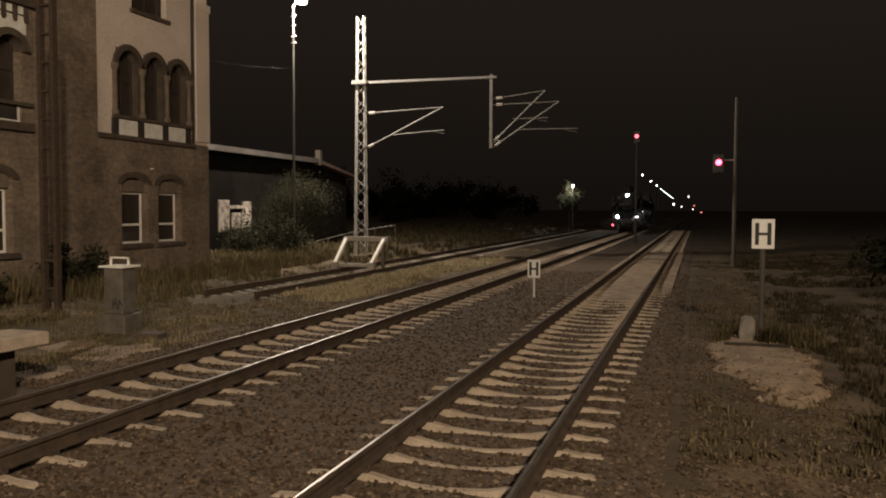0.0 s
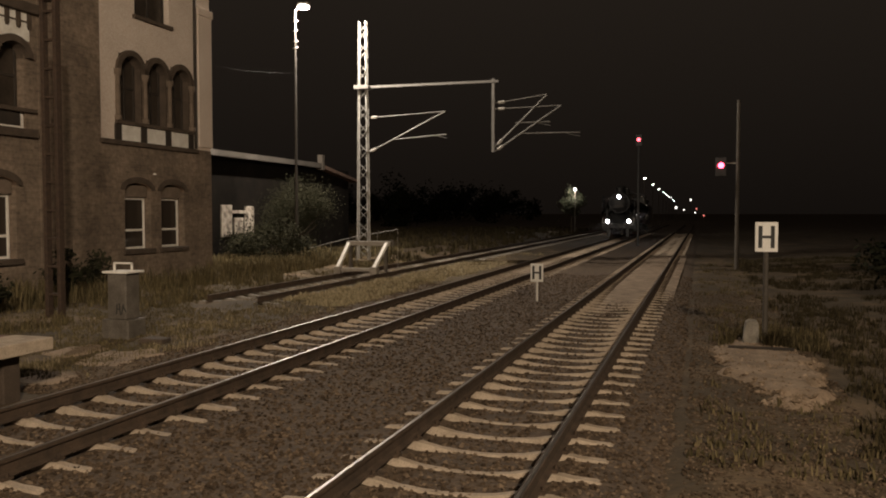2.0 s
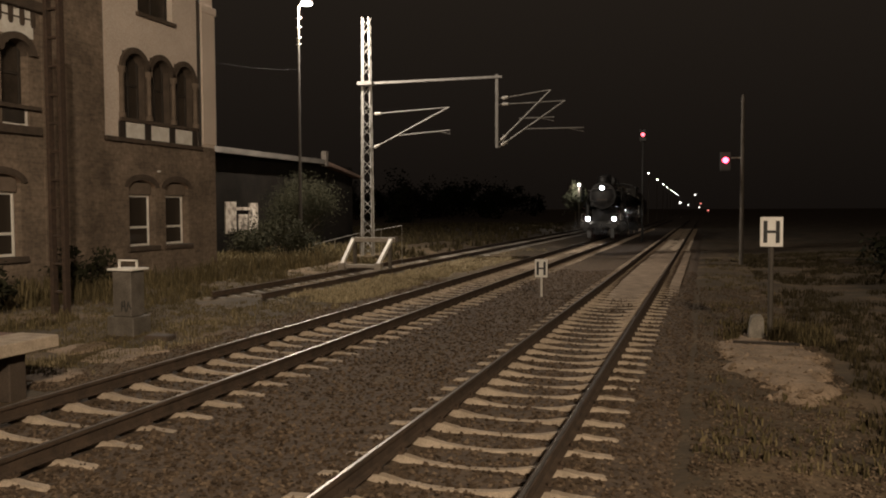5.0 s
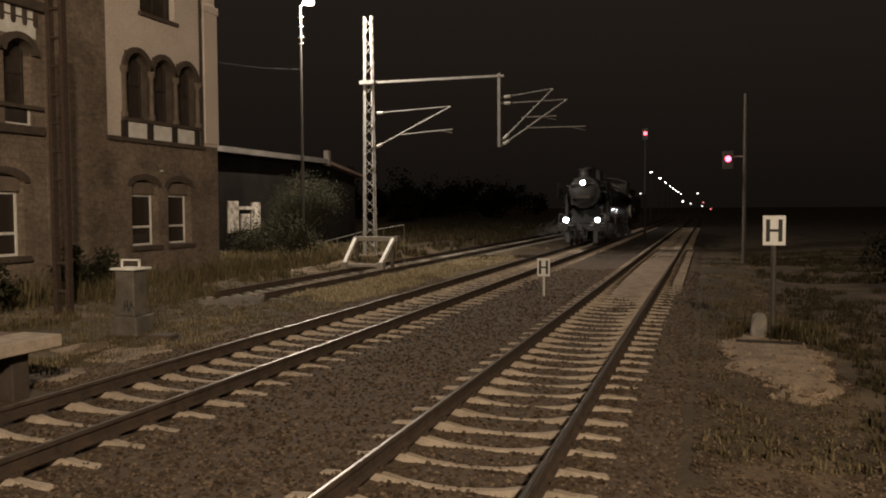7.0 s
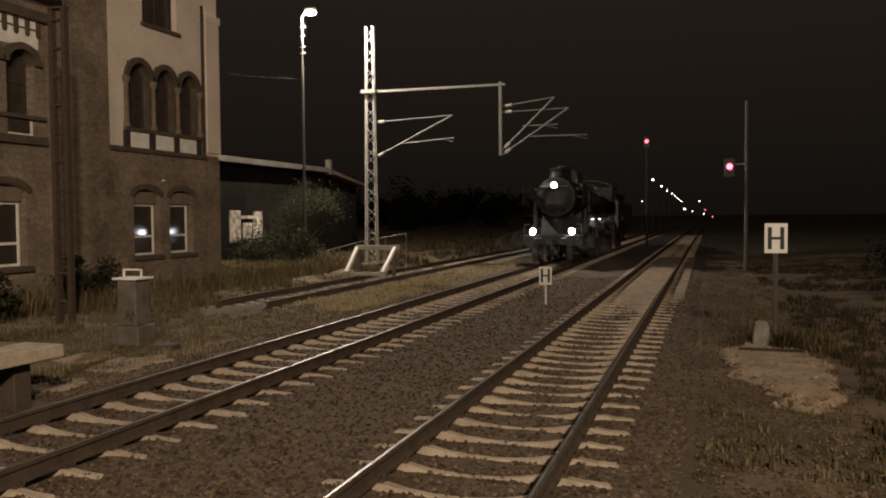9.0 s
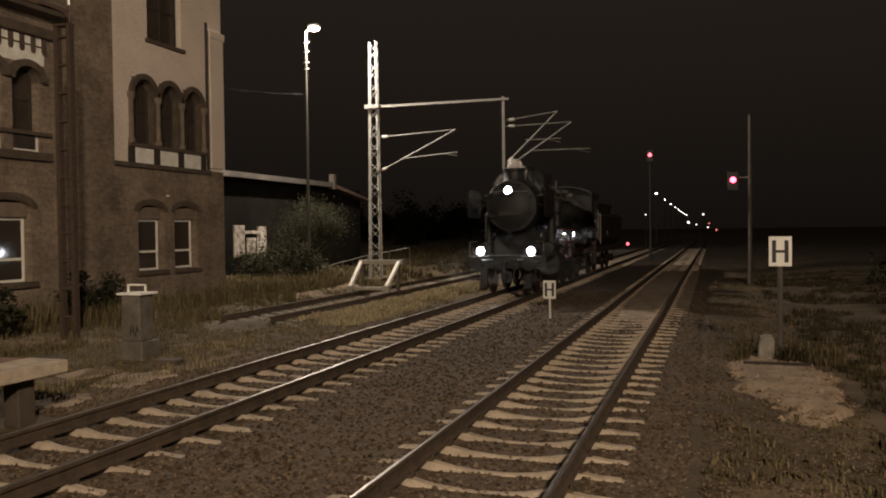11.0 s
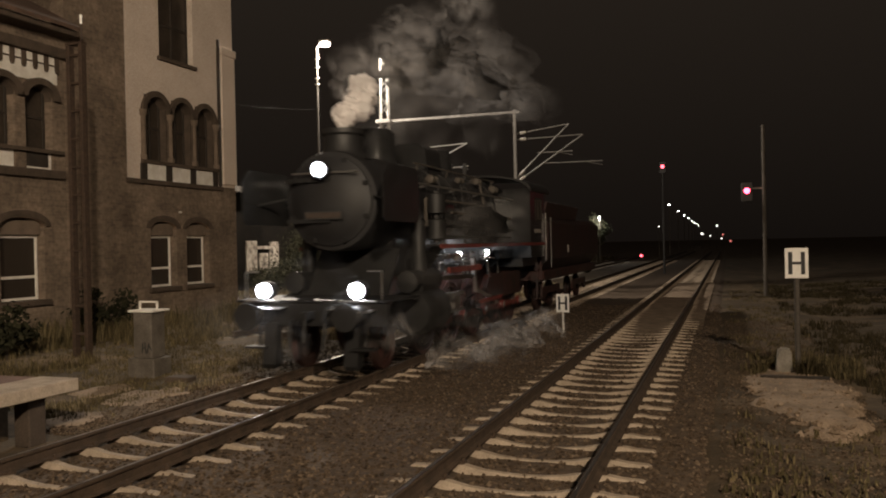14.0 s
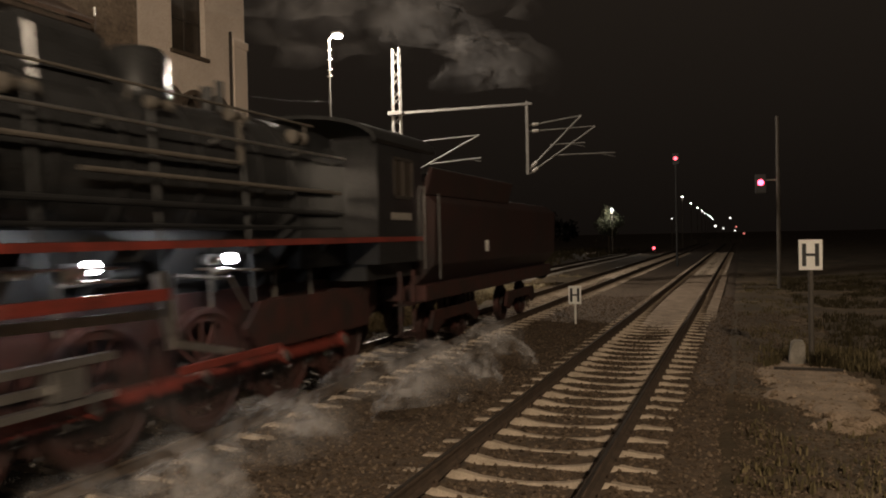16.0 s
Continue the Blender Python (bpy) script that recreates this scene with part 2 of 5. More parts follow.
for cx, cy, rx, ry in ((-7.15, 11.3, 0.62, 0.85), (-7.0, 9.65, 0.4, 0.5), (-8.3, 11.6, 0.45, 0.6)):
    tagged(sheet("bare_patch", steps((cx - rx * 1.5, cx + rx * 1.5, 0.06)), steps((cy - ry * 1.5, cy + ry * 1.5, 0.08)), bare_z(cx, cy, rx, ry), SAND),
           "bare pale sandy patch beside the track", "sand", kind="structure")

# ---- tracks ----
RAIL = [(-0.0625, -0.158), (0.0625, -0.158), (0.0625, -0.148), (0.009, -0.13), (0.009, -0.045), (0.034, -0.034), (0.034, -0.006),
        (0.028, 0.0), (-0.028, 0.0), (-0.034, -0.006), (-0.034, -0.034), (-0.009, -0.045), (-0.009, -0.13), (-0.0625, -0.148)]


def sleeper_mesh(length, mat):
    """A concrete sleeper, dished between the rail seats."""
    bm = B()
    h = length / 2
    cut = [(-h, -0.225), (-h + 0.05, -0.196), (-1.0, -0.186), (-0.9, -0.17), (-0.62, -0.165), (-0.42, -0.205), (-0.2, -0.226), (0, -0.232),
           (0.2, -0.226), (0.42, -0.205), (0.62, -0.165), (0.9, -0.17), (1.0, -0.186), (h - 0.05, -0.196), (h, -0.225)]
    rows = []
    for x, z in cut:
        w = 0.046 if abs(x) > 0.5 else 0.036
        rows.append([bm.verts.new(p) for p in ((x, -w - 0.085, -0.36), (x, -w - 0.04, z), (x, w - 0.04, z), (x, w + 0.005, -0.36))])
    for a, b in zip(rows, rows[1:]):
        for i in range(3):
            bm.faces.new((a[i], b[i], b[i + 1], a[i + 1]))
    bm.faces.new(rows[0])
    bm.faces.new(rows[-1][::-1])
    return finish(bm, "sleeper", mat)


def clip_mesh():
    bm = B()
    for s in (-1, 1):
        box(bm, s * 0.075 - 0.03, s * 0.075 + 0.03, -0.055, 0.055, -0.172, -0.14)
        tube(bm, (s * 0.085, 0, -0.15), (s * 0.085, 0, -0.105), 0.016, n=6)
    return finish(bm, "rail_clip", RAILRUST)


def track(name, label, x0, y0, y1, first, length, mat, drop=0.0, detail=30):
    t = thing(name, label, "railway track", (x0, 0, drop), kind="structure")
    for s in (-1, 1):
        bm = B()
        extruded(bm, RAIL, "Y", y0, y1)
        r = part("rail", bm, RAILRUST, t, "rusty steel rail with a polished head")
        r.location.x = s * GAUGE
        bm = B()
        extruded(bm, [(-0.017, 0.0005), (0.017, 0.0005), (0.014, 0.003), (-0.014, 0.003)], "Y", y0 + 0.005, y1)
        part("rail_head", bm, RAILTOP if drop == 0 else RAILRUST, r, "polished running surface")
    me, clip = sleeper_mesh(length, mat), clip_mesh()
    n = int((y1 - first) / 0.6)
    for i in range(n):
        y = first + 0.6 * i
        if y > 95:
            break
        w = rnd.uniform(-1, 1)
        share("sleeper", me, t, pose(0.012 * w, y, 0.004 * w, 0, 0, 0.5 * w))
        if y < detail:
            for s in (-1, 1):
                share("rail_clip", clip, t, pose(s * GAUGE, y, 0))
    return t


track("track_right", "straight main track with concrete sleepers", 0, -12, 160, 6.57 - 18.0, 2.51, CONCRETE)
track("track_left", "straight main track with concrete sleepers, carrying the locomotive", LEFT, -12, 160, 7.33 - 18.0, 2.51, CONCRETE)
track("track_siding", "rusty overgrown dead-end siding", SIDING, 18.9, 110, 19.2, 2.5, OLDCONC, -0.05, 0)
# ---- station building ----
FACE = -14.4


def brickwork(name, a, b, joint):
    """Courses of brick 25 cm by 7.7 cm on a wall that faces the tracks."""
    m = bpy.data.materials.new(name)
    m.use_nodes = True
    nt = m.node_tree
    p = nt.nodes["Principled BSDF"]
    p.inputs["Roughness"].default_value = 0.93
    co, sep, comb = nt.nodes.new("ShaderNodeTexCoord"), nt.nodes.new("ShaderNodeSeparateXYZ"), nt.nodes.new("ShaderNodeCombineXYZ")
    nt.links.new(co.outputs["Object"], sep.inputs[0])
    add = nt.nodes.new("ShaderNodeMath")
    nt.links.new(sep.outputs["X"], add.inputs[0])
    nt.links.new(sep.outputs["Y"], add.inputs[1])
    nt.links.new(add.outputs[0], comb.inputs["X"])
    nt.links.new(sep.outputs["Z"], comb.inputs["Y"])
    br = nt.nodes.new("ShaderNodeTexBrick")
    br.inputs["Scale"].default_value = 1.0
    br.inputs["Brick Width"].default_value, br.inputs["Row Height"].default_value = 0.25, 0.077
    br.inputs["Mortar Size"].default_value, br.inputs["Mortar Smooth"].default_value = 0.007, 0.3
    br.inputs["Color1"].default_value, br.inputs["Color2"].default_value, br.inputs["Mortar"].default_value = (*a, 1), (*b, 1), (*joint, 1)
    nt.links.new(comb.outputs[0], br.inputs["Vector"])
    n = nt.nodes.new("ShaderNodeTexNoise")
    n.inputs["Scale"].default_value, n.inputs["Detail"].default_value = 0.9, 6
    nt.links.new(co.outputs["Object"], n.inputs["Vector"])
    n2 = nt.nodes.new("ShaderNodeTexNoise")
    n2.inputs["Scale"].default_value, n2.inputs["Detail"].default_value = 9, 5
    nt.links.new(co.outputs["Object"], n2.inputs["Vector"])
    mx = nt.nodes.new("ShaderNodeMixRGB")
    mx.blend_type, mx.inputs["Fac"].default_value = "OVERLAY", 0.8
    nt.links.new(br.outputs["Color"], mx.inputs["Color1"])
    nt.links.new(n.outputs["Fac"], mx.inputs["Color2"])
    m2 = nt.nodes.new("ShaderNodeMixRGB")
    m2.blend_type, m2.inputs["Fac"].default_value = "OVERLAY", 0.6
    nt.links.new(mx.outputs["Color"], m2.inputs["Color1"])
    nt.links.new(n2.outputs["Fac"], m2.inputs["Color2"])
    nt.links.new(m2.outputs["Color"], p.inputs["Base Color"])
    bp = nt.nodes.new("ShaderNodeBump")
    bp.inputs["Strength"].default_value, bp.inputs["Distance"].default_value, bp.invert = 0.6, 0.01, True
    nt.links.new(br.outputs["Fac"], bp.inputs["Height"])
    nt.links.new(bp.outputs["Normal"], p.inputs["Normal"])
    return m


BRICKS = brickwork("brickwork", (0.215, 0.162, 0.121), (0.155, 0.115, 0.085), (0.195, 0.154, 0.118))
house = thing("station_building", "two-storey brick station building with a plastered gable bay", "building")


def pierced(name, mat, parent, x0, x1, y0, y1, z0, z1, holes, label=""):
    """A wall from y0 to y1 with rectangular holes (y0, y1, z0, z1) through it."""
    ys = sorted({y0, y1, *[h[0] for h in holes], *[h[1] for h in holes]})
    zs = sorted({z0, z1, *[max(z0, min(z1, v)) for h in holes for v in h[2:]]})
    bm, made = B(), {}

    def v(x, y, z):
        k = (x, y, z)
        if k not in made:
            made[k] = bm.verts.new(k)
        return made[k]

    def solid(i, j):
        if not (0 <= i < len(ys) - 1 and 0 <= j < len(zs) - 1):
            return False
        y, z = (ys[i] + ys[i + 1]) / 2, (zs[j] + zs[j + 1]) / 2
        return not any(h[0] < y < h[1] and h[2] < z < h[3] for h in holes)

    for i in range(len(ys) - 1):
        for j in range(len(zs) - 1):
            if not solid(i, j):
                continue
            a, b, c, d = ys[i], ys[i + 1], zs[j], zs[j + 1]
            for x in (x0, x1):
                bm.faces.new((v(x, a, c), v(x, b, c), v(x, b, d), v(x, a, d)))
            for near, p, q in ((solid(i - 1, j), (a, c), (a, d)), (solid(i + 1, j), (b, c), (b, d)), (solid(i, j - 1), (a, c), (b, c)), (solid(i, j + 1), (a, d), (b, d))):
                if not near:
                    bm.faces.new((v(x0, *p), v(x0, *q), v(x1, *q), v(x1, *p)))
    return part(name, bm, mat, parent, label)


def arch(y0, y1, spring, top, n=14):
    c, r, h = (y0 + y1) / 2, (y1 - y0) / 2, top - spring
    return [(c - r * math.cos(math.pi * i / n), spring + h * math.sin(math.pi * i / n)) for i in range(n + 1)]


def arch_fill(bm, x0, x1, y0, y1, spring, top, crown):
    a = arch(y0, y1, spring, top)
    extruded(bm, [(y0, crown)] + a[:8] + [((y0 + y1) / 2, crown)], "X", x0, x1)
    extruded(bm, [((y0 + y1) / 2, crown)] + a[7:] + [(y1, crown)], "X", x0, x1)


def arch_hood(bm, x0, x1, y0, y1, spring, top, thick):
    a, o = arch(y0, y1, spring, top), arch(y0 - thick, y1 + thick, spring, top + thick)
    for i in range(len(a) - 1):
        extruded(bm, [a[i], a[i + 1], o[i + 1], o[i]], "X", x0, x1)


GW = [(20.62, 21.85), (22.36, 23.58)]
UW = [(20.45, 21.5), (21.72, 22.72), (22.94, 23.95)]
W = 0.42
# the gable bay
low = [(a, b, 1.0, 3.05) for a, b in GW]
pierced("wall", BRICKS, house, FACE - W, FACE, 17.35, 25.2, -0.1, 4.28, low)
pierced("gable_wall", BRICKS, house, FACE - W, FACE, 17.35, 19.65, 4.28, 12.0, [], "brown brick strip beside the plaster")
pierced("plaster_wall", PLASTER, house, FACE - W, FACE - 0.003, 19.65, 25.17, 4.28, 12.0,
        [(a, b, 4.85, 6.85) for a, b in UW] + [(21.2, 22.9, 8.1, 10.4)], "pale beige plaster between brick pilasters")
bm = B()
box(bm, FACE, FACE + 0.07, 24.42, 25.2, 4.38, 8.85)
box(bm, FACE, FACE + 0.11, 24.36, 25.24, 8.85, 9.1)
part("corner_pilaster", bm, PLASTER, house, "plastered corner pilaster with a small capital", bevel=0.01)
bm = B()
tube(bm, (FACE + 0.07, 24.2, 4.3), (FACE + 0.07, 24.2, 9.3), 0.055)
part("downpipe", bm, DARKWOOD, house, "dark downpipe", smooth=True)
bm = B()
box(bm, FACE - 0.05, FACE + 0.10, 19.6, 24.35, 4.14, 4.28)
part("string_course", bm, TRIM, house, "dark stone ledge", bevel=0.015)
bm = B()
box(bm, FACE - 0.05, FACE + 0.09, 20.25, 24.1, 4.76, 4.87)
part("window_ledge", bm, TRIM, house, "dark wooden window ledge", bevel=0.012)
# dark framing and pale panels under the three arched windows
for y in (20.36, 21.53, 22.75, 23.98):
    bm = B()
    box(bm, FACE - 0.02, FACE + 0.045, y - 0.14, y + 0.14, 4.28, 4.76)
    part("panel_post", bm, DARKWOOD, house, bevel=0.008)
for a, b in ((20.46, 21.43), (21.63, 22.65), (22.85, 23.88)):
    bm = B()
    box(bm, FACE - 0.02, FACE + 0.012, a, b, 4.29, 4.75)
    part("pale_panel", bm, WHITE, house, "whitewashed panel", bevel=0.006)


def window(parent, y0, y1, z0, z1, depth=0.2, bars=(), uprights=(), frame_mat=WHITE, w=0.06, backing=True):
    x = FACE - depth
    ob = new("window")
    ob.parent = parent
    bm = B()
    for a, b, c, d in ((y0, y0 + w, z0, z1), (y1 - w, y1, z0, z1), (y0 + w, y1 - w, z0, z0 + w), (y0 + w, y1 - w, z1 - w, z1)):
        box(bm, x - 0.03, x + 0.03, a, b, c, d)
    part("window_frame", bm, frame_mat, ob, bevel=0.006)
    for z in bars:
        bm = B()
        box(bm, x - 0.028, x + 0.035, y0 + w, y1 - w, z - w / 2, z + w / 2)
        part("glazing_bar", bm, frame_mat, ob, bevel=0.005)
    for y in uprights:
        bm = B()
        box(bm, x - 0.028, x + 0.033, y - w / 2, y + w / 2, z0 + w, z1 - w)
        part("mullion", bm, frame_mat, ob, bevel=0.005)
    bm = B()
    box(bm, x - 0.012, x - 0.004, y0 + w * 0.6, y1 - w * 0.6, z0 + w * 0.6, z1 - w * 0.6)
    part("pane", bm, BROWNPANE if frame_mat == DARKWOOD else GLASS, ob, "dark window pane")
    return ob


def ground_window(y0, y1, z0=1.0, spring=2.82, top=3.05):
    wd = window(house, y0 + 0.02, y1 - 0.02, z0 + 0.02, 2.6, 0.26, (z0 + 0.6,), (), w=0.07)
    bm = B()
    box(bm, FACE - 0.3, FACE - 0.12, y0 + 0.02, y1 - 0.02, 2.6, spring + 0.15)
    part("shutter_box", bm, COLUMN, wd, "grey roller shutter box", bevel=0.01)
    bm = B()
    box(bm, FACE - 0.25, FACE + 0.1, y0 - 0.12, y1 + 0.12, z0 - 0.12, z0 + 0.02)
    part("window_sill", bm, TRIM, wd, "stone sill", bevel=0.012)
    bm = B()
    arch_fill(bm, FACE - W + 0.01, FACE - 0.004, y0, y1, spring, top - 0.02, top + 0.001)
    part("arch_infill", bm, BRICK, wd)
    bm = B()
    arch_hood(bm, FACE - 0.05, FACE + 0.035, y0 - 0.02, y1 + 0.02, spring, top, 0.17)
    part("brick_arch", bm, TRIM, wd, "segmental brick arch")


for a, b in GW:
    ground_window(a, b)
for y0, y1 in ((20.33, 20.45), (21.5, 21.72), (22.72, 22.94), (23.95, 24.07)):
    bm = B()
    box(bm, FACE - 0.03, FACE + 0.03, y0, y1, 4.87, 6.5)
    part("window_pier", bm, TRIM, house, "dark moulded pier", bevel=0.01)
for a, b in UW:
    wd = window(house, a + 0.04, b - 0.04, 4.87, 6.82, 0.26, (5.9,), ((a + b) / 2,), DARKWOOD, 0.07)
    bm = B()
    arch_fill(bm, FACE - W + 0.01, FACE - 0.006, a, b, 6.3, 6.83, 6.852)
    part("arch_infill", bm, TRIM, wd)
    bm = B()
    arch_hood(bm, FACE - 0.05, FACE + 0.09, a, b, 6.3, 6.83, 0.17)
    part("brick_arch", bm, TRIM, wd, "dark brick round arch", smooth=False)
    bm = B()
    box(bm, FACE - 0.4, FACE - 0.004, b - 0.05, b - 0.002, 4.87, 6.5)
    part("reveal", bm, TRIM, wd, "dark lining inside the window opening")
    bm = B()
    box(bm, FACE - 0.4, FACE - 0.004, a + 0.002, a + 0.05, 4.87, 6.5)
    part("reveal", bm, TRIM, wd, "dark lining inside the window opening")
for y in (20.36, 21.61, 22.83, 24.03):
    bm = B()
    turned(bm, [(4.87, 0.12), (5.0, 0.12), (5.03, 0.085), (6.15, 0.08), (6.2, 0.12), (6.36, 0.14)], "Z", (FACE + 0.02, y, 0), 12)
    part("column", bm, COLUMN, house, "slim stone column between arched windows", smooth=True)
wd = window(house, 21.24, 22.86, 8.14, 10.36, 0.2, (9.2,), (22.05,), DARKWOOD, 0.08)
bm = B()
box(bm, FACE - 0.2, FACE + 0.1, 21.1, 23.0, 8.0, 8.12)
part("window_sill", bm, TRIM, wd, bevel=0.01)

# the lower wing
pierced("wing_wall", BRICKS, house, FACE - W, FACE - 0.02, 6.0, 17.35, -0.1, 7.75,
        [(15.2, 16.55, 0.95, 3.05), (14.85, 15.72, 4.28, 6.4), (16.05, 16.9, 4.28, 6.4)])
ground_window(15.2, 16.55, 0.95)
for a, b in ((14.85, 15.72), (16.05, 16.9)):
    wd = window(house, a + 0.03, b - 0.03, 4.7, 6.38, 0.26, (5.6,), (), DARKWOOD, 0.07)
    bm = B()
    arch_fill(bm, FACE - W + 0.01, FACE - 0.03, a, b, 6.05, 6.4, 6.402)
    part("arch_infill", bm, TRIM, wd)
    bm = B()
    arch_hood(bm, FACE - 0.07, FACE + 0.12, a - 0.02, b + 0.02, 6.05, 6.4, 0.17)
    part("brick_arch", bm, TRIM, wd, "deep round brick arch")
    bm = B()
    box(bm, FACE - 0.3, FACE - 0.06, a + 0.02, b - 0.02, 4.28, 4.68)
    part("pale_panel", bm, WHITE, wd, "whitewashed panel below the window")
    if a > 16:
        bm = B()
        box(bm, FACE - 0.055, FACE - 0.03, a + 0.03, b - 0.14, 4.33, 4.68)
        part("dark_board", bm, DARKWOOD, wd, "dark board before the whitewashed panel", bevel=0.005)
bm = B()
box(bm, FACE - 0.05, FACE + 0.1, 12, 17.2, 4.68, 4.78)
part("window_ledge", bm, TRIM, house, bevel=0.01)
bm = B()
box(bm, FACE - 0.05, FACE + 0.12, 12, 17.2, 4.05, 4.26)
part("string_course", bm, TRIM, house, "dark stone ledge", bevel=0.015)
bm = B()
box(bm, FACE - 0.06, FACE + 0.0, 12, 17.08, 6.5, 7.2)
part("frieze", bm, WHITE, house, "whitewashed frieze band")
y = 12.1
while y < 17.1:
    bm = B()
    extruded(bm, [(y - 0.07, 7.22), (y - 0.07, 6.86), (y - 0.04, 6.78), (y + 0.04, 6.78), (y + 0.07, 6.86), (y + 0.07, 7.22)], "X", FACE - 0.02, FACE + 0.03)
    part("frieze_tooth", bm, TRIM, house)
    y += 0.355
bm = B()
box(bm, FACE - 0.04, FACE + 0.02, 12, 17.1, 6.95, 6.99)
part("frieze_rail", bm, TRIM, house)
bm = B()
box(bm, FACE - 0.1, FACE + 0.16, 6, 17.3, 7.2, 7.45)
box(bm, FACE - 0.1, FACE + 0.5, 6, 17.3, 7.75, 7.9)
part("cornice", bm, TRIM, house, "dark projecting cornice", bevel=0.02)
bm = B()
extruded(bm, [(FACE + 0.62, 7.88), (FACE + 0.62, 7.98), (FACE - 5.0, 11.0), (FACE - 10.6, 7.98), (FACE - 10.6, 7.88), (FACE - 5.0, 10.85)], "Y", 5.8, 17.34)
part("roof", bm, ROOF, house, "dark tiled roof of the wing")
bm = B()
extruded(bm, [(17.1, 12.0), (21.4, 14.2), (25.5, 12.0), (25.5, 12.2), (21.4, 14.45), (17.1, 12.2)], "X", FACE - 11, FACE + 0.5)
extruded(bm, [(17.35, 12.0), (25.2, 12.0), (21.4, 14.1)], "X", FACE - 0.4, FACE - 0.02)
part("roof", bm, ROOF, house, "dark tiled gable roof")
bm = B()
box(bm, FACE - 10.5, FACE - W, 24.8, 25.2, -0.1, 12.0)
box(bm, FACE - 10.5, FACE - 10.1, 6, 24.8, -0.1, 7.9)
box(bm, FACE - 10.1, FACE - W, 6, 6.4, -0.1, 7.9)
part("back_wall", bm, BRICKS, house)

bm = B()
turned(bm, [(0.0, 0.02), (0.04, 0.03), (0.09, 0.028), (0.12, 0.012)], "X", (FACE, 21.98, 3.34), 10)
part("insulator_knob", bm, WHITE, house, "small white porcelain knob", smooth=True)
# a thin cable from the gable to the lamp post
cable = thing("cable", "thin sagging cable from the station to the lamp post", "cable")
bm = B()
pts = [Vector((FACE - 0.1 + -0.68 * k / 10, 25.2 + 7.86 * k / 10, 7.3 + 1.0 * k / 10 - 0.08 * 4 * (k / 10) * (1 - k / 10))) for k in range(11)]
for q, w in zip(pts, pts[1:]):
    tube(bm, q, w, 0.003, n=5, cap=False)
part("wire", bm, SIGNBLACK, cable)

# ---- shed beyond the station ----
shed = thing("goods_shed", "low dark tarred goods shed with a pale eaves board", "shed")
bm = B()
box(bm, -19.7, -19.3, 29.5, 48, -0.1, 4.75)
box(bm, -27, -19.7, 47.6, 48, -0.1, 4.75)
part("shed_wall", bm, material("tarred_boards", (0.013, 0.0105, 0.0085), 0.95, second=(0.007, 0.006, 0.005), scale=1.5, grain=30, bump=0.3, spec=0.1), shed, "dark tarred board wall")
bm = B()
extruded(bm, [(-18.8, 4.8), (-18.8, 4.93), (-27.5, 4.85), (-27.5, 4.7)], "Y", 29.0, 43.4)
part("shed_roof", bm, ROOF, shed, "flat felted roof")
bm = B()
box(bm, -18.84, -18.74, 29.0, 43.4, 4.7, 4.97)
part("eaves_board", bm, material("weathered_board", (0.1, 0.087, 0.074), 0.95, second=(0.03, 0.026, 0.022), scale=1.1, grain=30, bump=0.2, amount=0.8), shed, "pale weathered eaves board", bevel=0.01)
bm = B()
extruded(bm, [(43.4, 4.9), (48.5, 4.2), (48.5, 4.05), (43.4, 4.7)], "X", -27, -18.8)
part("lean_to_roof", bm, ROOF, shed)
bm = B()
box(bm, -19.0, -18.7, 43.0, 43.3, 4.6, 5.45)
part("vent_pipe", bm, DARKSTEEL, shed)
for a, b, z0, z1 in ((33.4, 34.3, 1.0, 2.5), (34.55, 35.3, 0.6, 1.9), (35.5, 36.3, 0.8, 2.45)):
    bm = B()
    box(bm, -19.3, -19.22, a, b, z0, z1)
    part("door_panel", bm, PEELING, shed, "peeling white-painted panel", bevel=0.01)
bm = B()
box(bm, -19.3, -19.21, 34.3, 35.5, 2.1, 2.25)
part("door_lintel", bm, PEELING, shed)

# ---- platform end beside the train's track ----
plat = thing("platform_end", "end of a low platform with a pale concrete edge slab", "platform", kind="structure")
bm = B()
box(bm, -6.75, -6.1, -3, 8.75, 0.33, 0.495)
part("edge_slab", bm, CONCRETE, plat, "pale concrete coping slab", bevel=0.012)
bm = B()
box(bm, -9.6, -6.755, -3, 8.72, 0.36, 0.488)
part("paving", bm, material("red_paving", (0.22, 0.13, 0.10), 0.92, second=(0.15, 0.09, 0.07), scale=4, grain=40, bump=0.3), plat, "dull red paving")
for y in (8.25, 6.9, 5.4, 3.9, 2.4):
    bm = B()
    box(bm, -6.55, -6.3, y - 0.14, y + 0.14, -0.3, 0.35)
    part("support", bm, TRIM, plat, bevel=0.015)
bm = B()
box(bm, -9.5, -6.9, -3, 8.35, -0.3, 0.36)
part("retaining_wall", bm, SOIL, plat)
# ---- catenary mast and its arms ----
MY = 34.7


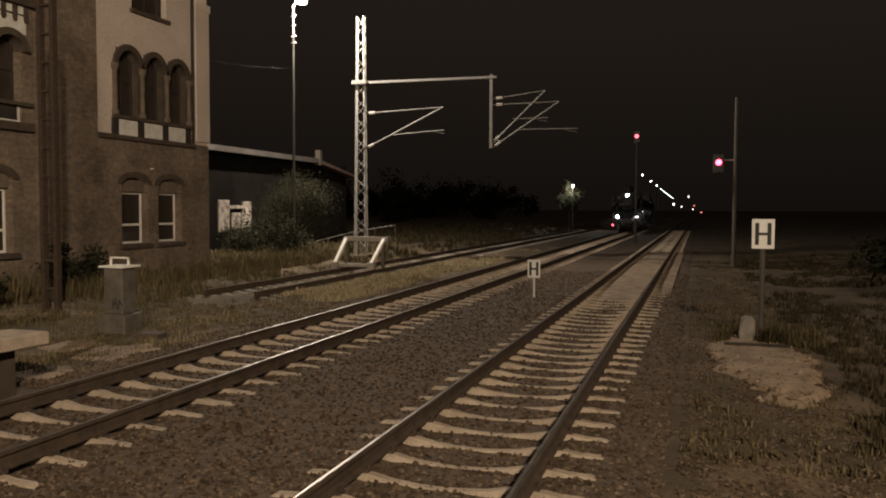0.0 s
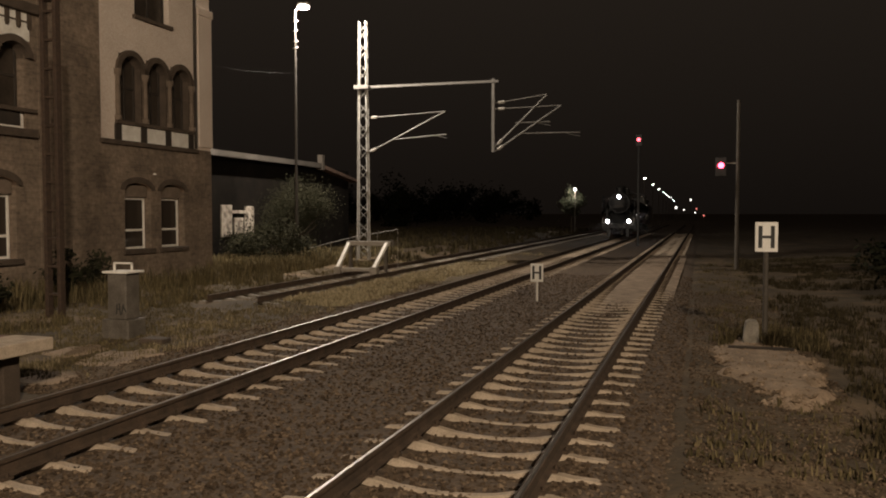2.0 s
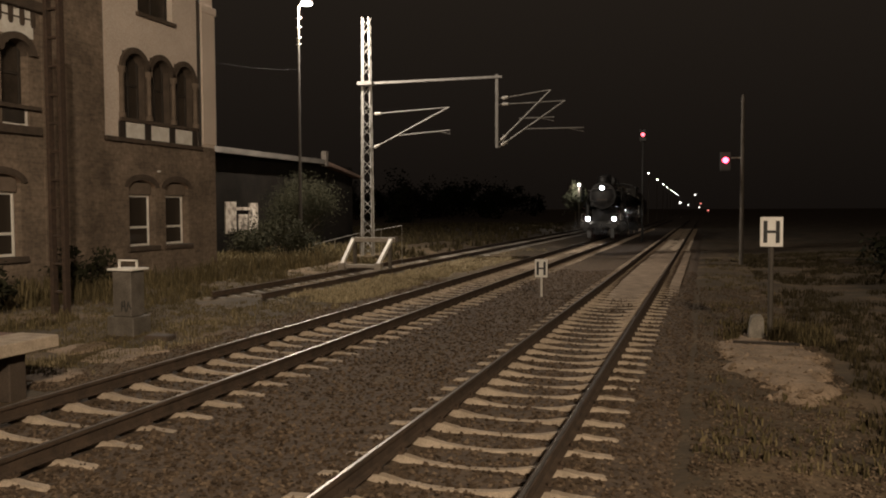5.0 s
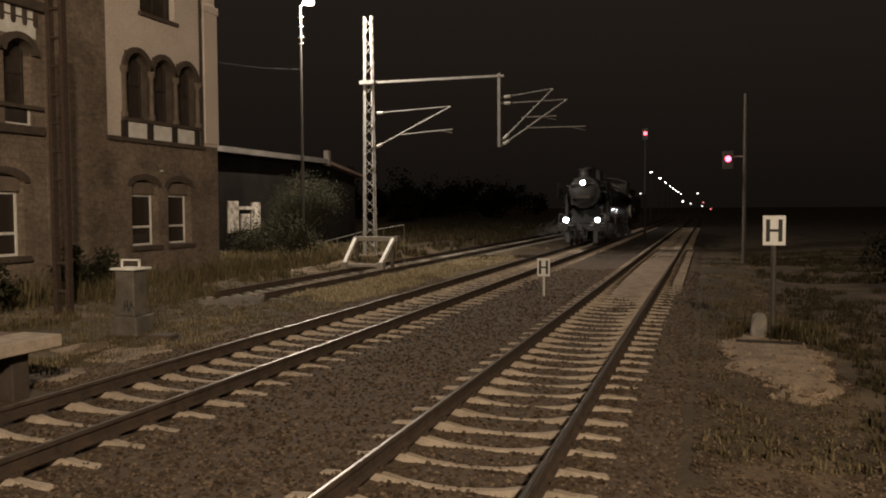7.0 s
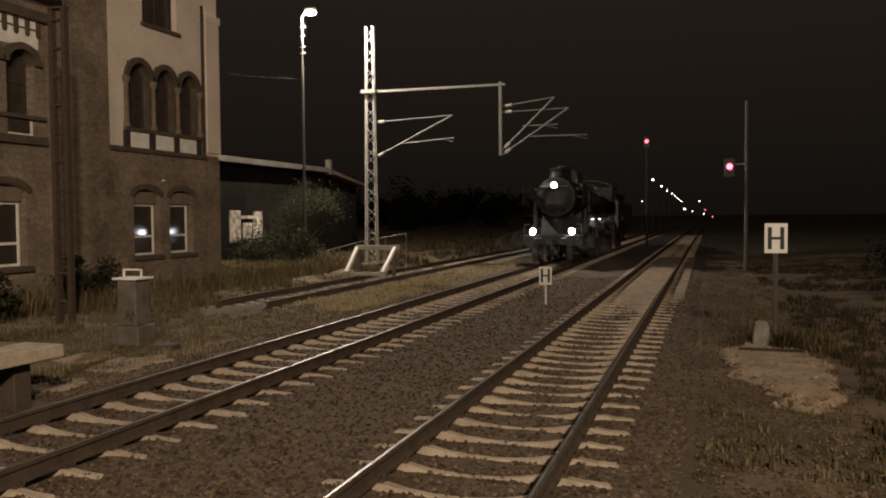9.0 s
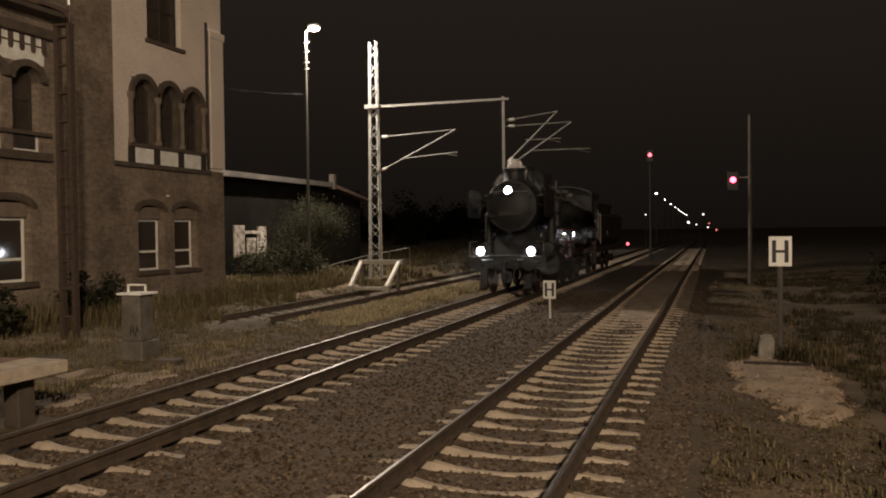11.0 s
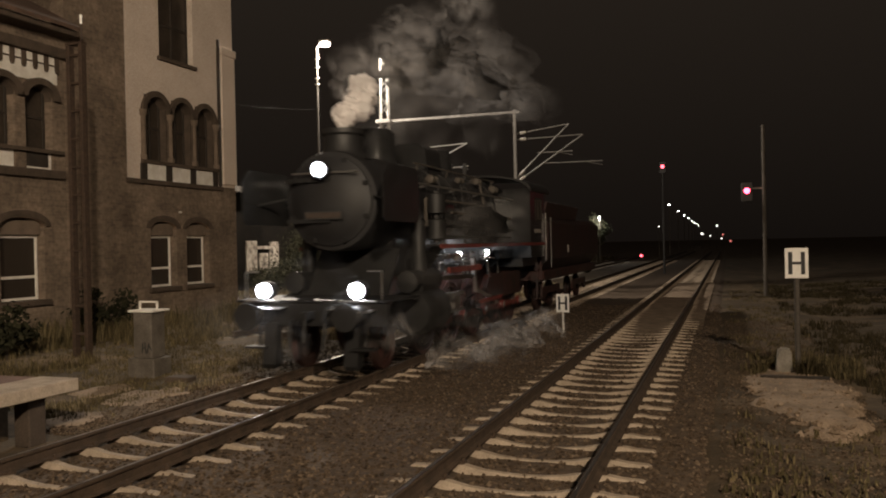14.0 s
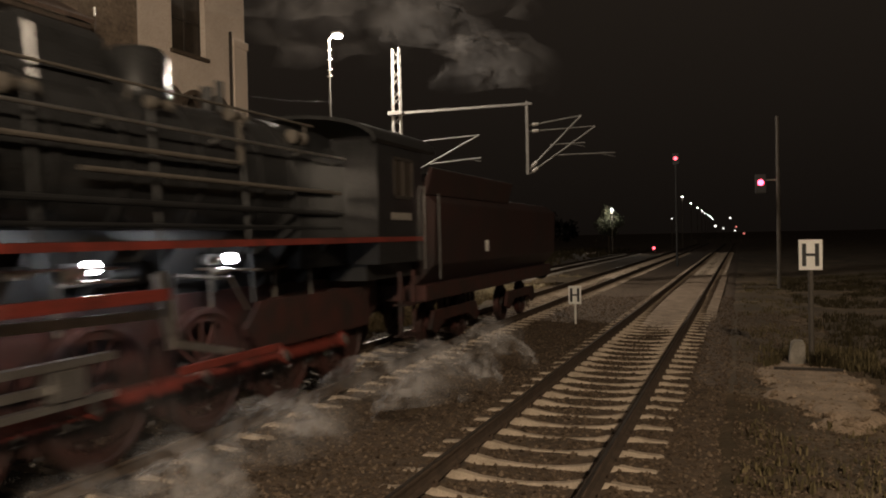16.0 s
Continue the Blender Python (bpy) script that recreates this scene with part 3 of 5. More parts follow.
def lattice(owner, bm_ties, base, top, w0, w1, leg, pitch):
    """A flat lattice mast: two pairs of legs close behind one another, laced between."""
    (x, y, z0), z1 = base, top

    def w(z):
        return w0 + (w1 - w0) * (z - z0) / (z1 - z0)

    for sx in (-1, 1):
        for sy in (-1, 1):
            bm = B()
            bar(bm, (x + sx * w0 / 2, y + sy * w0 * 0.22, z0), (x + sx * w1 / 2, y + sy * w1 * 0.22, z1), leg)
            part("mast_leg", bm, GALV, owner, "galvanised angle leg")
    z, s = z0 + 0.1, 1
    while z < z1 - pitch:
        a, b = w(z) / 2, w(z + pitch) / 2
        bar(bm_ties, (x - s * a, y - a * 0.44 - leg * 0.6, z), (x + s * b, y - b * 0.44 - leg * 0.6, z + pitch), leg * 1.05, leg * 0.2)
        bar(bm_ties, (x + s * a, y + a * 0.44 + leg * 0.6, z), (x - s * b, y + b * 0.44 + leg * 0.6, z + pitch), leg * 1.05, leg * 0.2)
        s, z = -s, z + pitch


mast = thing("catenary_mast", "tall galvanised lattice mast carrying overhead line arms", "catenary mast")
tb = B()
lattice(mast, tb, (-12.65, MY, -0.15), 10.75, 0.54, 0.33, 0.058, 0.45)
part("lacing", tb, GALV, mast, "zigzag lattice bracing")
bm = B()
box(bm, -13.05, -12.25, MY - 0.4, MY + 0.4, -0.4, 0.0)
part("footing", bm, SOIL, mast, "concrete footing", bevel=0.03)
bm = B()
bar(bm, (-12.95, MY, 7.8), (-6.35, MY, 7.78), 0.16, 0.1)
box(bm, -13.0, -12.3, MY - 0.25, MY + 0.25, 7.72, 7.88)
part("cross_arm", bm, DIMGALV, mast, "long horizontal steel arm")
bm = B()
bar(bm, (-6.58, MY, 7.9), (-6.58, MY, 4.75), 0.12)
part("drop_post", bm, DIMGALV, mast)


def cantilever(x0, foot, tip, tie, reg, y):
    bm = B()
    tube(bm, (x0, y, foot), tip, 0.032, n=8)
    part("strut_tube", bm, DIMGALV, mast, smooth=True)
    bm = B()
    tube(bm, (x0, y, tie), tip, 0.024, n=8)
    part("tie_tube", bm, DIMGALV, mast, smooth=True)
    bm = B()
    tube(bm, reg[0], reg[1], 0.024, n=8)
    tube(bm, Vector(reg[1]) - Vector((0.6, 0, 0.02)), Vector(reg[1]) + Vector((0.0, 0, -0.16)), 0.012, n=6)
    part("steady_arm", bm, DIMGALV, mast, smooth=True)
    for z, k in ((foot, 0.12), (tie, 0.02)):
        bm = B()
        d = (Vector(tip) - Vector((x0, y, z))).normalized()
        for i in range(4):
            p = Vector((x0, y, z)) + d * (0.18 + 0.07 * i)
            tube(bm, p - d * 0.012, p + d * 0.012, 0.07, n=10)
        part("insulator", bm, WHITE, mast, "ribbed insulator", smooth=True)


cantilever(-12.4, 4.85, (-8.75, MY, 6.58), 6.42, ((-11.1, MY, 5.42), (-8.7, MY, 5.58)), MY)
cantilever(-6.5, 4.98, (-4.24, MY, 7.13), 6.85, ((-5.6, MY, 5.98), (-4.1, MY, 5.98)), MY)
cantilever(-6.5, 4.78, (-3.64, MY, 6.65), 6.6, ((-5.3, MY, 5.52), (-2.85, MY, 5.5)), MY)

# ---- tall post lamp ----
post = thing("post_lamp", "slim grey lamp post with a lit lantern near the goods shed", "lamp post", (-15.18, 33.06, 0.86))
bm = B()
tube(bm, (0, 0, -1.16), (0, 0, 10.2), 0.08, 0.042, 12)
part("pole", bm, material("pole_paint", (0.045, 0.038, 0.032), 0.75, second=(0.03, 0.025, 0.021), scale=5, grain=60, bump=0.08), post, smooth=True)
bm = B()
tube(bm, (0, 0, 10.15), (0.24, 0, 10.43), 0.03, n=8)
part("arm", bm, GALV, post, smooth=True)
bm = B()
box(bm, 0.16, 0.68, -0.13, 0.13, 10.36, 10.5)
part("lantern", bm, GREYPAINT, post, bevel=0.035)
bm = B()
turned(bm, [(10.22, 0.11), (10.25, 0.22), (10.32, 0.255), (10.38, 0.18)], "Z", (0.42, 0, 0), 16)
part("lens", bm, glow("lantern_glow", (1.0, 0.93, 0.83), 20), post, "glowing lamp glass", smooth=True)
for z in (9.7, 9.3, 8.83, 8.55):
    bm = B()
    tube(bm, (-0.1, 0, z), (0.13, 0, z + 0.016), 0.022, n=8)
    part("step_iron", bm, WHITE, post)

# ---- rusty lattice post in front of the station ----
old = thing("lattice_post", "rusty narrow lattice post with a white-tipped rod, before the station", "post")
for s in (-1, 1):
    bm = B()
    box(bm, -11.6 + s * 0.17 - 0.045, -11.6 + s * 0.17 + 0.045, 14.67, 14.83, -0.2, 6.75)
    part("post_leg", bm, RUST, old, bevel=0.008)
for i in range(11):
    bm = B()
    box(bm, -11.6 - 0.125, -11.6 + 0.125, 14.70, 14.80, 0.3 + i * 0.62, 0.35 + i * 0.62)
    part("rung", bm, RUST, old)
bm = B()
box(bm, -11.82, -11.38, 14.66, 14.84, 6.75, 6.8)
tube(bm, (-11.42, 14.72, 6.3), (-11.42, 14.72, 7.2), 0.016, n=8)
part("tip_rod", bm, RUST, old, "thin rod on the post's cap")
bm = B()
tube(bm, (-11.42, 14.72, 7.2), (-11.42, 14.72, 7.4), 0.026, n=10)
part("white_tip", bm, ENAMEL, old, "white enamelled tip", smooth=True)

# ---- control cabinet ----
CABINET = material("cabinet_paint", (0.14, 0.12, 0.1), 0.8, second=(0.08, 0.068, 0.055), scale=4, grain=40, bump=0.1)
cab = thing("control_cabinet", "grey trackside control cabinet with dark scrawls", "control cabinet", (-8.55, 13.2, 0))
bm = B()
box(bm, -0.21, 0.21, -0.2, 0.2, 0.1, 0.98)
part("body", bm, CABINET, cab, bevel=0.015)
bm = B()
box(bm, -0.28, 0.28, -0.26, 0.26, 0.98, 1.02)
part("cover_plate", bm, WHITE, cab, bevel=0.006)
bm = B()
for x in (-0.2, 0.2):
    box(bm, x - 0.015, x + 0.015, -0.02, 0.02, 1.02, 1.17)
box(bm, -0.215, 0.215, -0.02, 0.02, 1.15, 1.18)
part("hoop", bm, WHITE, cab)
bm = B()
box(bm, -0.3, 0.3, -0.27, 0.27, -0.3, 0.1)
part("plinth", bm, CABINET, cab, bevel=0.02)
for x, h, a in ((0.0, 0.2, 3), (0.07, 0.22, -6), (0.035, 0.05, 90), (0.13, 0.2, 12), (0.18, 0.12, -30)):
    bm = B()
    box(bm, -0.012, 0.012, -0.002, 0.002, -h / 2, h / 2)
    b2 = part("scrawl_bar", bm, SIGNBLACK, cab)
    b2.matrix_basis = pose(x, -0.204, 0.3, 0, a, 0)
bm = B()
box(bm, -7.78, -7.3, 12.62, 12.95, -0.32, -0.17)
# dark trim colour stands for the shadow on the slab
sl = part("cover_slab", bm, TRIM, None, bevel=0.02)
tagged(sl, "small stone slab lying in the dry grass, its shade put into a dark colour", "slab")


# ---- stop boards ----
def stop_board(name, label, place, w, h, z0, post_r, post_mat, foot):
    t = thing(name, label, "stop sign", place, "stop boards")
    bm = B()
    box(bm, -w / 2, w / 2, -0.012, 0.012, z0, z0 + h)
    p = part("plate", bm, ENAMEL, t, "white enamel plate", bevel=0.004)
    k = w * 0.27
    s = w * 0.088
    for n, x0, x1, a, b in (("letter_stroke", -k - s, -k + s, 0.13, 0.87), ("letter_stroke", k - s, k + s, 0.13, 0.87), ("letter_stroke", -k + s, k - s, 0.455, 0.545)):
        bm = B()
        box(bm, x0, x1, -0.017, -0.0125, z0 + h * a, z0 + h * b)
        part(n, bm, SIGNBLACK, p, "black bar of the letter H")
    bm = B()
    tube(bm, (0, 0.035, foot), (0, 0.035, z0 + h * 0.9), post_r, n=10)
    part("sign_post", bm, post_mat, t, smooth=True)
    return t


stop_board("stop_board", "small white stop board with a black H on a short post", (-2.18, 21.9, 0), 0.345, 0.49, 0.27, 0.03, WHITE, -0.35)
stop_board("stop_board", "white stop board with a black H on a dark post", (3.15, 15.67, 0), 0.38, 0.53, 1.435, 0.045, DARKSTEEL, -0.35)

# ---- sandy pad under the larger board ----
def pad_z(x, y):
    u = Vector(((x - 3.03 + 0.05 * (y - 13.7)) * 1.45, (y - 13.7) * 0.4, 0))
    r = u.length + 0.28 * noise.noise(Vector((x * 1.6, y * 1.6, 9))) + 0.16 * noise.noise(Vector((x * 5, y * 4, 2)))
    return -0.34 + 0.17 * max(0, min(1, (1.12 - r) / 0.25)) + 0.015 * noise.noise(Vector((x * 6, y * 6, 4)))


tagged(sheet("sand_pad", steps((1.6, 4.6, 0.07)), steps((10.4, 17.4, 0.1)), pad_z, SAND), "pale heap of sand round the foot of the stop board", "sand", kind="structure")
bm = B()
extruded(bm, [(2.76, -0.25), (3.04, -0.25), (3.03, 0.19), (2.97, 0.24), (2.88, 0.2), (2.82, 0.22), (2.79, 0.05)], "Y", 15.42, 15.68)
tagged(part("post_footing", bm, OLDCONC, None, bevel=0.03), "weathered concrete footing block behind the sand", "footing")
bm = B()
box(bm, 2.5, 3.55, 14.72, 14.8, -0.2, -0.13)
tagged(part("timber_edge", bm, DARKWOOD, None, bevel=0.01), "thin dark timber edging lying in the sand", "timber")

# ---- buffer stop ----
buf = thing("buffer_stop", "white-grey steel buffer stop at the end of the siding", "buffer stop")
for x in (-10.47, -9.06):
    bm = B()
    bar(bm, (x, 27.16, 0.16), (x + (0.1 if x > -9.5 else 0.0), 28.15, 1.0), 0.13, 0.11)
    part("strut", bm, WHITE, buf, "pale inclined strut", bevel=0.008)
    bm = B()
    bar(bm, (x, 28.3, -0.12), (x, 28.3, 0.95), 0.11)
    part("upright", bm, DARKSTEEL, buf)
    bm = B()
    box(bm, x - 0.12, x + 0.12, 27.05, 27.35, -0.06, 0.2)
    part("foot", bm, GREYPAINT, buf, bevel=0.015)
    bm = B()
    turned(bm, [(28.2, 0.07), (28.5, 0.07), (28.52, 0.14), (28.56, 0.14)], "Y", (x + 0.1, 0, 1.0), 14)
    part("buffer_head", bm, DARKSTEEL, buf, smooth=True)
bm = B()
bar(bm, (-10.56, 28.2, 1.0), (-8.82, 28.2, 1.0), 0.14, 0.17)
part("top_beam", bm, GREYPAINT, buf, bevel=0.012)
bm = B()
bar(bm, (-10.42, 27.2, 0.09), (-9.1, 27.2, 0.09), 0.12, 0.12)
part("foot_beam", bm, GREYPAINT, buf, bevel=0.01)

# ---- pipe handrail ----
hr = thing("handrail", "thin pipe handrail rising beside the siding", "railing")
for a, b in (((-14.6, 33, 0.55), (-12.3, 33, 1.1)), ((-12.3, 33, 1.1), (-10.35, 33, 1.42))):
    bm = B()
    tube(bm, a, b, 0.016, n=6)
    part("rail_pipe", bm, DIMGALV, hr)
for x, z in ((-14.6, 0.55), (-13.5, 0.81), (-12.3, 1.1), (-11.3, 1.26), (-10.35, 1.42)):
    bm = B()
    tube(bm, (x, 33, -0.2), (x, 33, z), 0.014, n=6)
    part("rail_post", bm, DIMGALV, hr)


# ---- signals and far lights ----
def signal(label, place, height, light, colour, strength, r):
    t = thing("signal", label, "railway signal", place)
    bm = B()
    tube(bm, (0, 0, -0.35), (0, 0, height), 0.09, 0.07, 10)
    part("signal_post", bm, DARKSTEEL if place[1] < 50 else SIGNBLACK, t, smooth=True)
    lx, lz = light
    bm = B()
    box(bm, lx - 0.22, lx + 0.22, -0.1, 0.12, lz - 0.45, lz + 0.35)
    part("signal_head", bm, SIGNBLACK, t, "black signal head", bevel=0.02)
    if abs(lx) > 0.1:
        bm = B()
        bar(bm, (0, 0, lz + 0.1), (lx, 0, lz + 0.1), 0.06)
        part("bracket", bm, GREYPAINT, t)
    bm = B()
    turned(bm, [(-0.14, r * 0.9), (-0.12, r), (-0.09, r)], "Y", (lx, 0, lz), 14)
    part("lens", bm, glow("red_light_%d" % int(strength), colour, strength), t, "glowing red lens")
    return t


signal("railway signal showing a red light on a tall post", (3.5, 37.3, 0), 6.9, (-0.68, 4.15), (1.0, 0.05, 0.10), 13, 0.125)
signal("distant railway signal showing a red light", (-2.24, 60, 0), 7.6, (0, 7.3), (1.0, 0.08, 0.11), 6, 0.13)
signal("low trackside signal showing a red light", (-8.1, 104, 0), 0.6, (0, 0.23), (1.0, 0.08, 0.11), 6, 0.17)
for i in range(9):
    y = 112 + 26 * i
    t = thing("platform_lamp", "distant lit platform lamp on a slim post", "street lamp", (-5.2 - 0.012 * (y - 112), y, 0), "row of platform lamps")
    bm = B()
    tube(bm, (0, 0, -0.2), (0, 0, 6.7), 0.06, n=6)
    part("pole", bm, DARKSTEEL, t)
    bm = B()
    box(bm, -0.08, 0.14, -0.1, 0.06, 6.66, 6.74)
    part("lantern", bm, glow("far_lantern", (1.0, 0.93, 0.8), 30), t, "glowing lantern")
# ---- steam locomotive with tender; its own space: x across, y towards its tail, z up; head lamps at y = 0 ----
loco = thing("steam_locomotive", "black steam locomotive with red-edged boards, dull-red tender and lit lamps", "steam locomotive")
MOVING = []
BC = 2.95           # height of the boiler's axis


def both(fn):
    for s in (-1, 1):
        fn(s)


# frames, front beam, front platform
for s in (-1, 1):
    bm = B()
    extruded(bm, [(0.1, 1.2), (0.1, 0.9), (1.0, 0.75), (1.8, 0.9), (11.2, 0.72), (11.6, 1.0), (11.6, 1.5), (9.0, 1.55), (2.0, 1.55), (1.5, 1.2)], "X", s * 0.5 - 0.04, s * 0.5 + 0.04)
    part("main_frame", bm, GEARRED, loco, "red bar frame")
bm = B()
box(bm, -1.35, 1.35, -0.02, 0.1, 0.85, 1.24)
beam = part("buffer_beam", bm, SOOT, loco, "sooty front buffer beam", bevel=0.015)
bm = B()
box(bm, -1.4, 1.4, -0.06, 1.35, 1.245, 1.28)
part("front_platform", bm, SOOT, loco, "steel front footplate", bevel=0.008)
bm = B()
extruded(bm, [(1.3, 1.26), (1.36, 1.26), (1.95, 2.1), (1.89, 2.1)], "X", -0.8, 0.8)
part("apron", bm, SOOT, loco, "sloping plate in front of the smokebox")
for s in (-1, 1):
    bm = B()
    turned(bm, [(-0.62, 0.05), (-0.62, 0.22), (-0.585, 0.23), (-0.56, 0.2), (-0.5, 0.085), (-0.3, 0.085), (-0.28, 0.14), (-0.04, 0.16), (-0.02, 0.19)], "Y", (s * 0.875, 0, 1.05), 20)
    part("buffer", bm, SOOT, loco, "round front buffer", smooth=True)
    # lamp and its bracket
    bm = B()
    turned(bm, [(-0.085, 0.135), (-0.09, 0.155), (-0.04, 0.165), (0.1, 0.15), (0.16, 0.1), (0.17, 0.04)], "Y", (s * 0.85, 0, 1.44), 20)
    h = part("head_lamp", bm, SOOT, loco, "round black head lamp, lit", smooth=True)
    bm = B()
    turned(bm, [(-0.125, 0.055), (-0.115, 0.1), (-0.1, 0.125), (-0.092, 0.125)], "Y", (s * 0.85, 0, 1.44), 20)
    part("lamp_glass", bm, glow("head_light", (0.93, 0.95, 1.0), 90), h, "glowing white lamp glass", smooth=True)
    bm = B()
    box(bm, s * 0.85 - 0.05, s * 0.85 + 0.05, -0.03, 0.07, 1.27, 1.32)
    part("lamp_bracket", bm, STEEL, h)
    # bright strips added to show the lamp's gleam on footplate edge and buffers
    bm = B()
    box(bm, s * 0.88 - 0.36, s * 0.88 + 0.3, -0.09, -0.062, 1.25, 1.285)
    part("platform_lip", bm, STEEL, loco, "steel strip added on the footplate edge for the lamp's gleam", bevel=0.005)
    for k, (dx, dz, w) in enumerate(((-0.28, -0.06, 0.17), (0.05, -0.1, 0.07), (0.24, -0.1, 0.06))):
        bm = B()
        extruded(bm, [(-0.3, 1.2 + dz), (-0.06, 1.225 + dz), (-0.06, 1.24 + dz), (-0.3, 1.215 + dz)], "X", s * 0.88 + s * dx - w, s * 0.88 + s * dx + w)
        part("step_tread", bm, STEEL, loco, "steel bar added below the lamp to stand for its glints")
    bm = B()
    tube(bm, (s * 1.25, 0.02, 1.27), (s * 1.25, 0.02, 1.75), 0.014, n=6)
    tube(bm, (s * 1.25, 0.02, 1.75), (s * 1.0, 0.02, 1.75), 0.014, n=6)
    part("grab_rail", bm, STEEL, loco, "bright steel grab rail")
    bm = B()
    box(bm, s * 0.98 - 0.2, s * 0.98 + 0.2, -0.2, 0.0, 0.48, 0.52)
    box(bm, s * 0.98 - 0.02, s * 0.98 + 0.02, -0.03, 0.0, 0.5, 0.9)
    part("shunter_step", bm, SOOT, loco)
    bm = B()
    extruded(bm, [(-0.05, 0.9), (0.08, 0.9), (0.1, 0.22), (-0.12, 0.15), (-0.16, 0.22)], "X", s * 0.75 - 0.12, s * 0.75 + 0.12)
    part("rail_guard", bm, SOOT, loco, "sheet steel rail guard")
    bm = B()
    tube(bm, (s * 0.32, -0.03, 0.95), (s * 0.32, -0.2, 0.9), 0.035, n=8)
    tube(bm, (s * 0.32, -0.2, 0.9), (s * 0.3, -0.22, 0.5), 0.03, n=8)
    part("brake_hose", bm, SOOT, loco, "hanging black brake hose", smooth=True)
bm = B()
box(bm, -0.06, 0.06, -0.32, 0.0, 0.98, 1.1)
tube(bm, (0, -0.28, 1.0), (0, -0.3, 0.62), 0.035, n=8)
part("coupling", bm, SOOT, loco, "hook and screw coupling")

# boiler
bm = B()
turned(bm, [(0.52, 0.05), (0.53, 0.25), (0.58, 0.48), (0.66, 0.66), (0.72, 0.74), (0.73, 0.78), (0.78, 0.78), (0.79, 0.86), (0.83, 0.88), (3.3, 0.88), (3.32, 0.86)], "Y", (0, 0, BC), 40)
sb = part("smokebox", bm, SMOKEBOX, loco, "black smokebox with a dished round door", smooth=True)
for i in range(8):
    bm = B()
    a = math.pi / 8 + i * math.pi / 4
    box(bm, 0.74 * math.cos(a) - 0.04, 0.74 * math.cos(a) + 0.04, 0.68, 0.76, BC + 0.74 * math.sin(a) - 0.04, BC + 0.74 * math.sin(a) + 0.04)
    part("door_dog", bm, BLACK, sb)
for z in (2.6, 3.3):
    bm = B()
    box(bm, -0.72, 0.1, 0.5, 0.6, z - 0.035, z + 0.035)
    part("door_hinge", bm, BLACK, sb)
bm = B()
tube(bm, (-0.62, 0.52, 3.42), (0.62, 0.52, 3.42), 0.016, n=6)
part("door_rail", bm, STEEL, sb, "bright hand rail across the smokebox door")
bm = B()
box(bm, -0.36, 0.36, 0.47, 0.5, 2.62, 2.76)
npl = part("number_plate", bm, SIGNBLACK, sb, "black number plate with pale characters shown as bars")
for i in range(8):
    bm = B()
    box(bm, -0.32 + i * 0.082, -0.27 + i * 0.082, 0.462, 0.469, 2.645, 2.735)
    part("character_bar", bm, RUST, npl)
bm = B()
turned(bm, [(0.33, 0.13), (0.32, 0.15), (0.37, 0.165), (0.5, 0.15), (0.6, 0.1)], "Y", (0, 0, 3.46), 20)
h = part("head_lamp", bm, SOOT, loco, "top head lamp on the smokebox, lit", smooth=True)
bm = B()
turned(bm, [(0.285, 0.05), (0.295, 0.09), (0.31, 0.115), (0.318, 0.115)], "Y", (0, 0, 3.46), 20)
part("lamp_glass", bm, glow("head_light", (0.93, 0.95, 1.0), 90), h, "glowing white lamp glass", smooth=True)
bm = B()
turned(bm, [(3.32, 0.85), (8.3, 0.87), (8.32, 0.8)], "Y", (0, 0, BC), 40)
br = part("boiler_barrel", bm, BLACK, loco, "black clad boiler barrel", smooth=True)
for y in (3.36, 4.2, 5.1, 6.3, 7.5, 8.2):
    bm = B()
    turned(bm, [(y, 0.85), (y, 0.882), (y + 0.06, 0.882), (y + 0.06, 0.85)], "Y", (0, 0, BC), 40)
    part("boiler_band", bm, SOOT, br, smooth=True)
bm = B()
prof = [(-0.95, 1.75), (-0.92, 2.9)] + [(-0.9 * math.cos(math.pi * i / 12), 2.95 + 0.9 * math.sin(math.pi * i / 12)) for i in range(13)] + [(0.92, 2.9), (0.95, 1.75)]
extruded(bm, prof, "Y", 8.3, 10.0)
part("firebox", bm, BLACK, loco, "black clad firebox", smooth=True)
bm = B()
turned(bm, [(3.7, 0.5), (3.78, 0.41), (3.86, 0.36), (4.12, 0.35), (4.16, 0.39), (4.24, 0.39), (4.245, 0.31)], "Z", (0, 1.3, 0), 24)
part("chimney", bm, SOOT, loco, "short sooty chimney", smooth=True)
for y, top, r in ((2.75, 4.45, 0.38), (6.3, 4.38, 0.36)):
    bm = B()
    turned(bm, [(3.68, r + 0.12), (3.76, r + 0.03), (3.84, r), (top - 0.12, r), (top - 0.03, r * 0.8), (top, r * 0.3)], "Z", (0, y, 0), 24)
    part("dome", bm, BLACK, loco, "rounded black boiler dome", smooth=True)
bm = B()
extruded(bm, [(-0.46, 3.6), (-0.4, 4.22), (-0.25, 4.34), (0.25, 4.34), (0.4, 4.22), (0.46, 3.6)], "Y", 4.4, 5.4)
part("sand_box", bm, BLACK, loco, "black sand box on the boiler", bevel=0.03)
bm = B()
tube(bm, (0.35, 7.4, 3.75), (0.35, 7.4, 4.15), 0.05, n=10)
part("whistle", bm, SOOT, loco, "small steam whistle", smooth=True)
bm = B()
tube(bm, (-0.2, 7.9, 3.8), (-0.2, 7.9, 4.2), 0.08, n=10)
part("safety_valve", bm, SOOT, loco, "small safety valve", smooth=True)

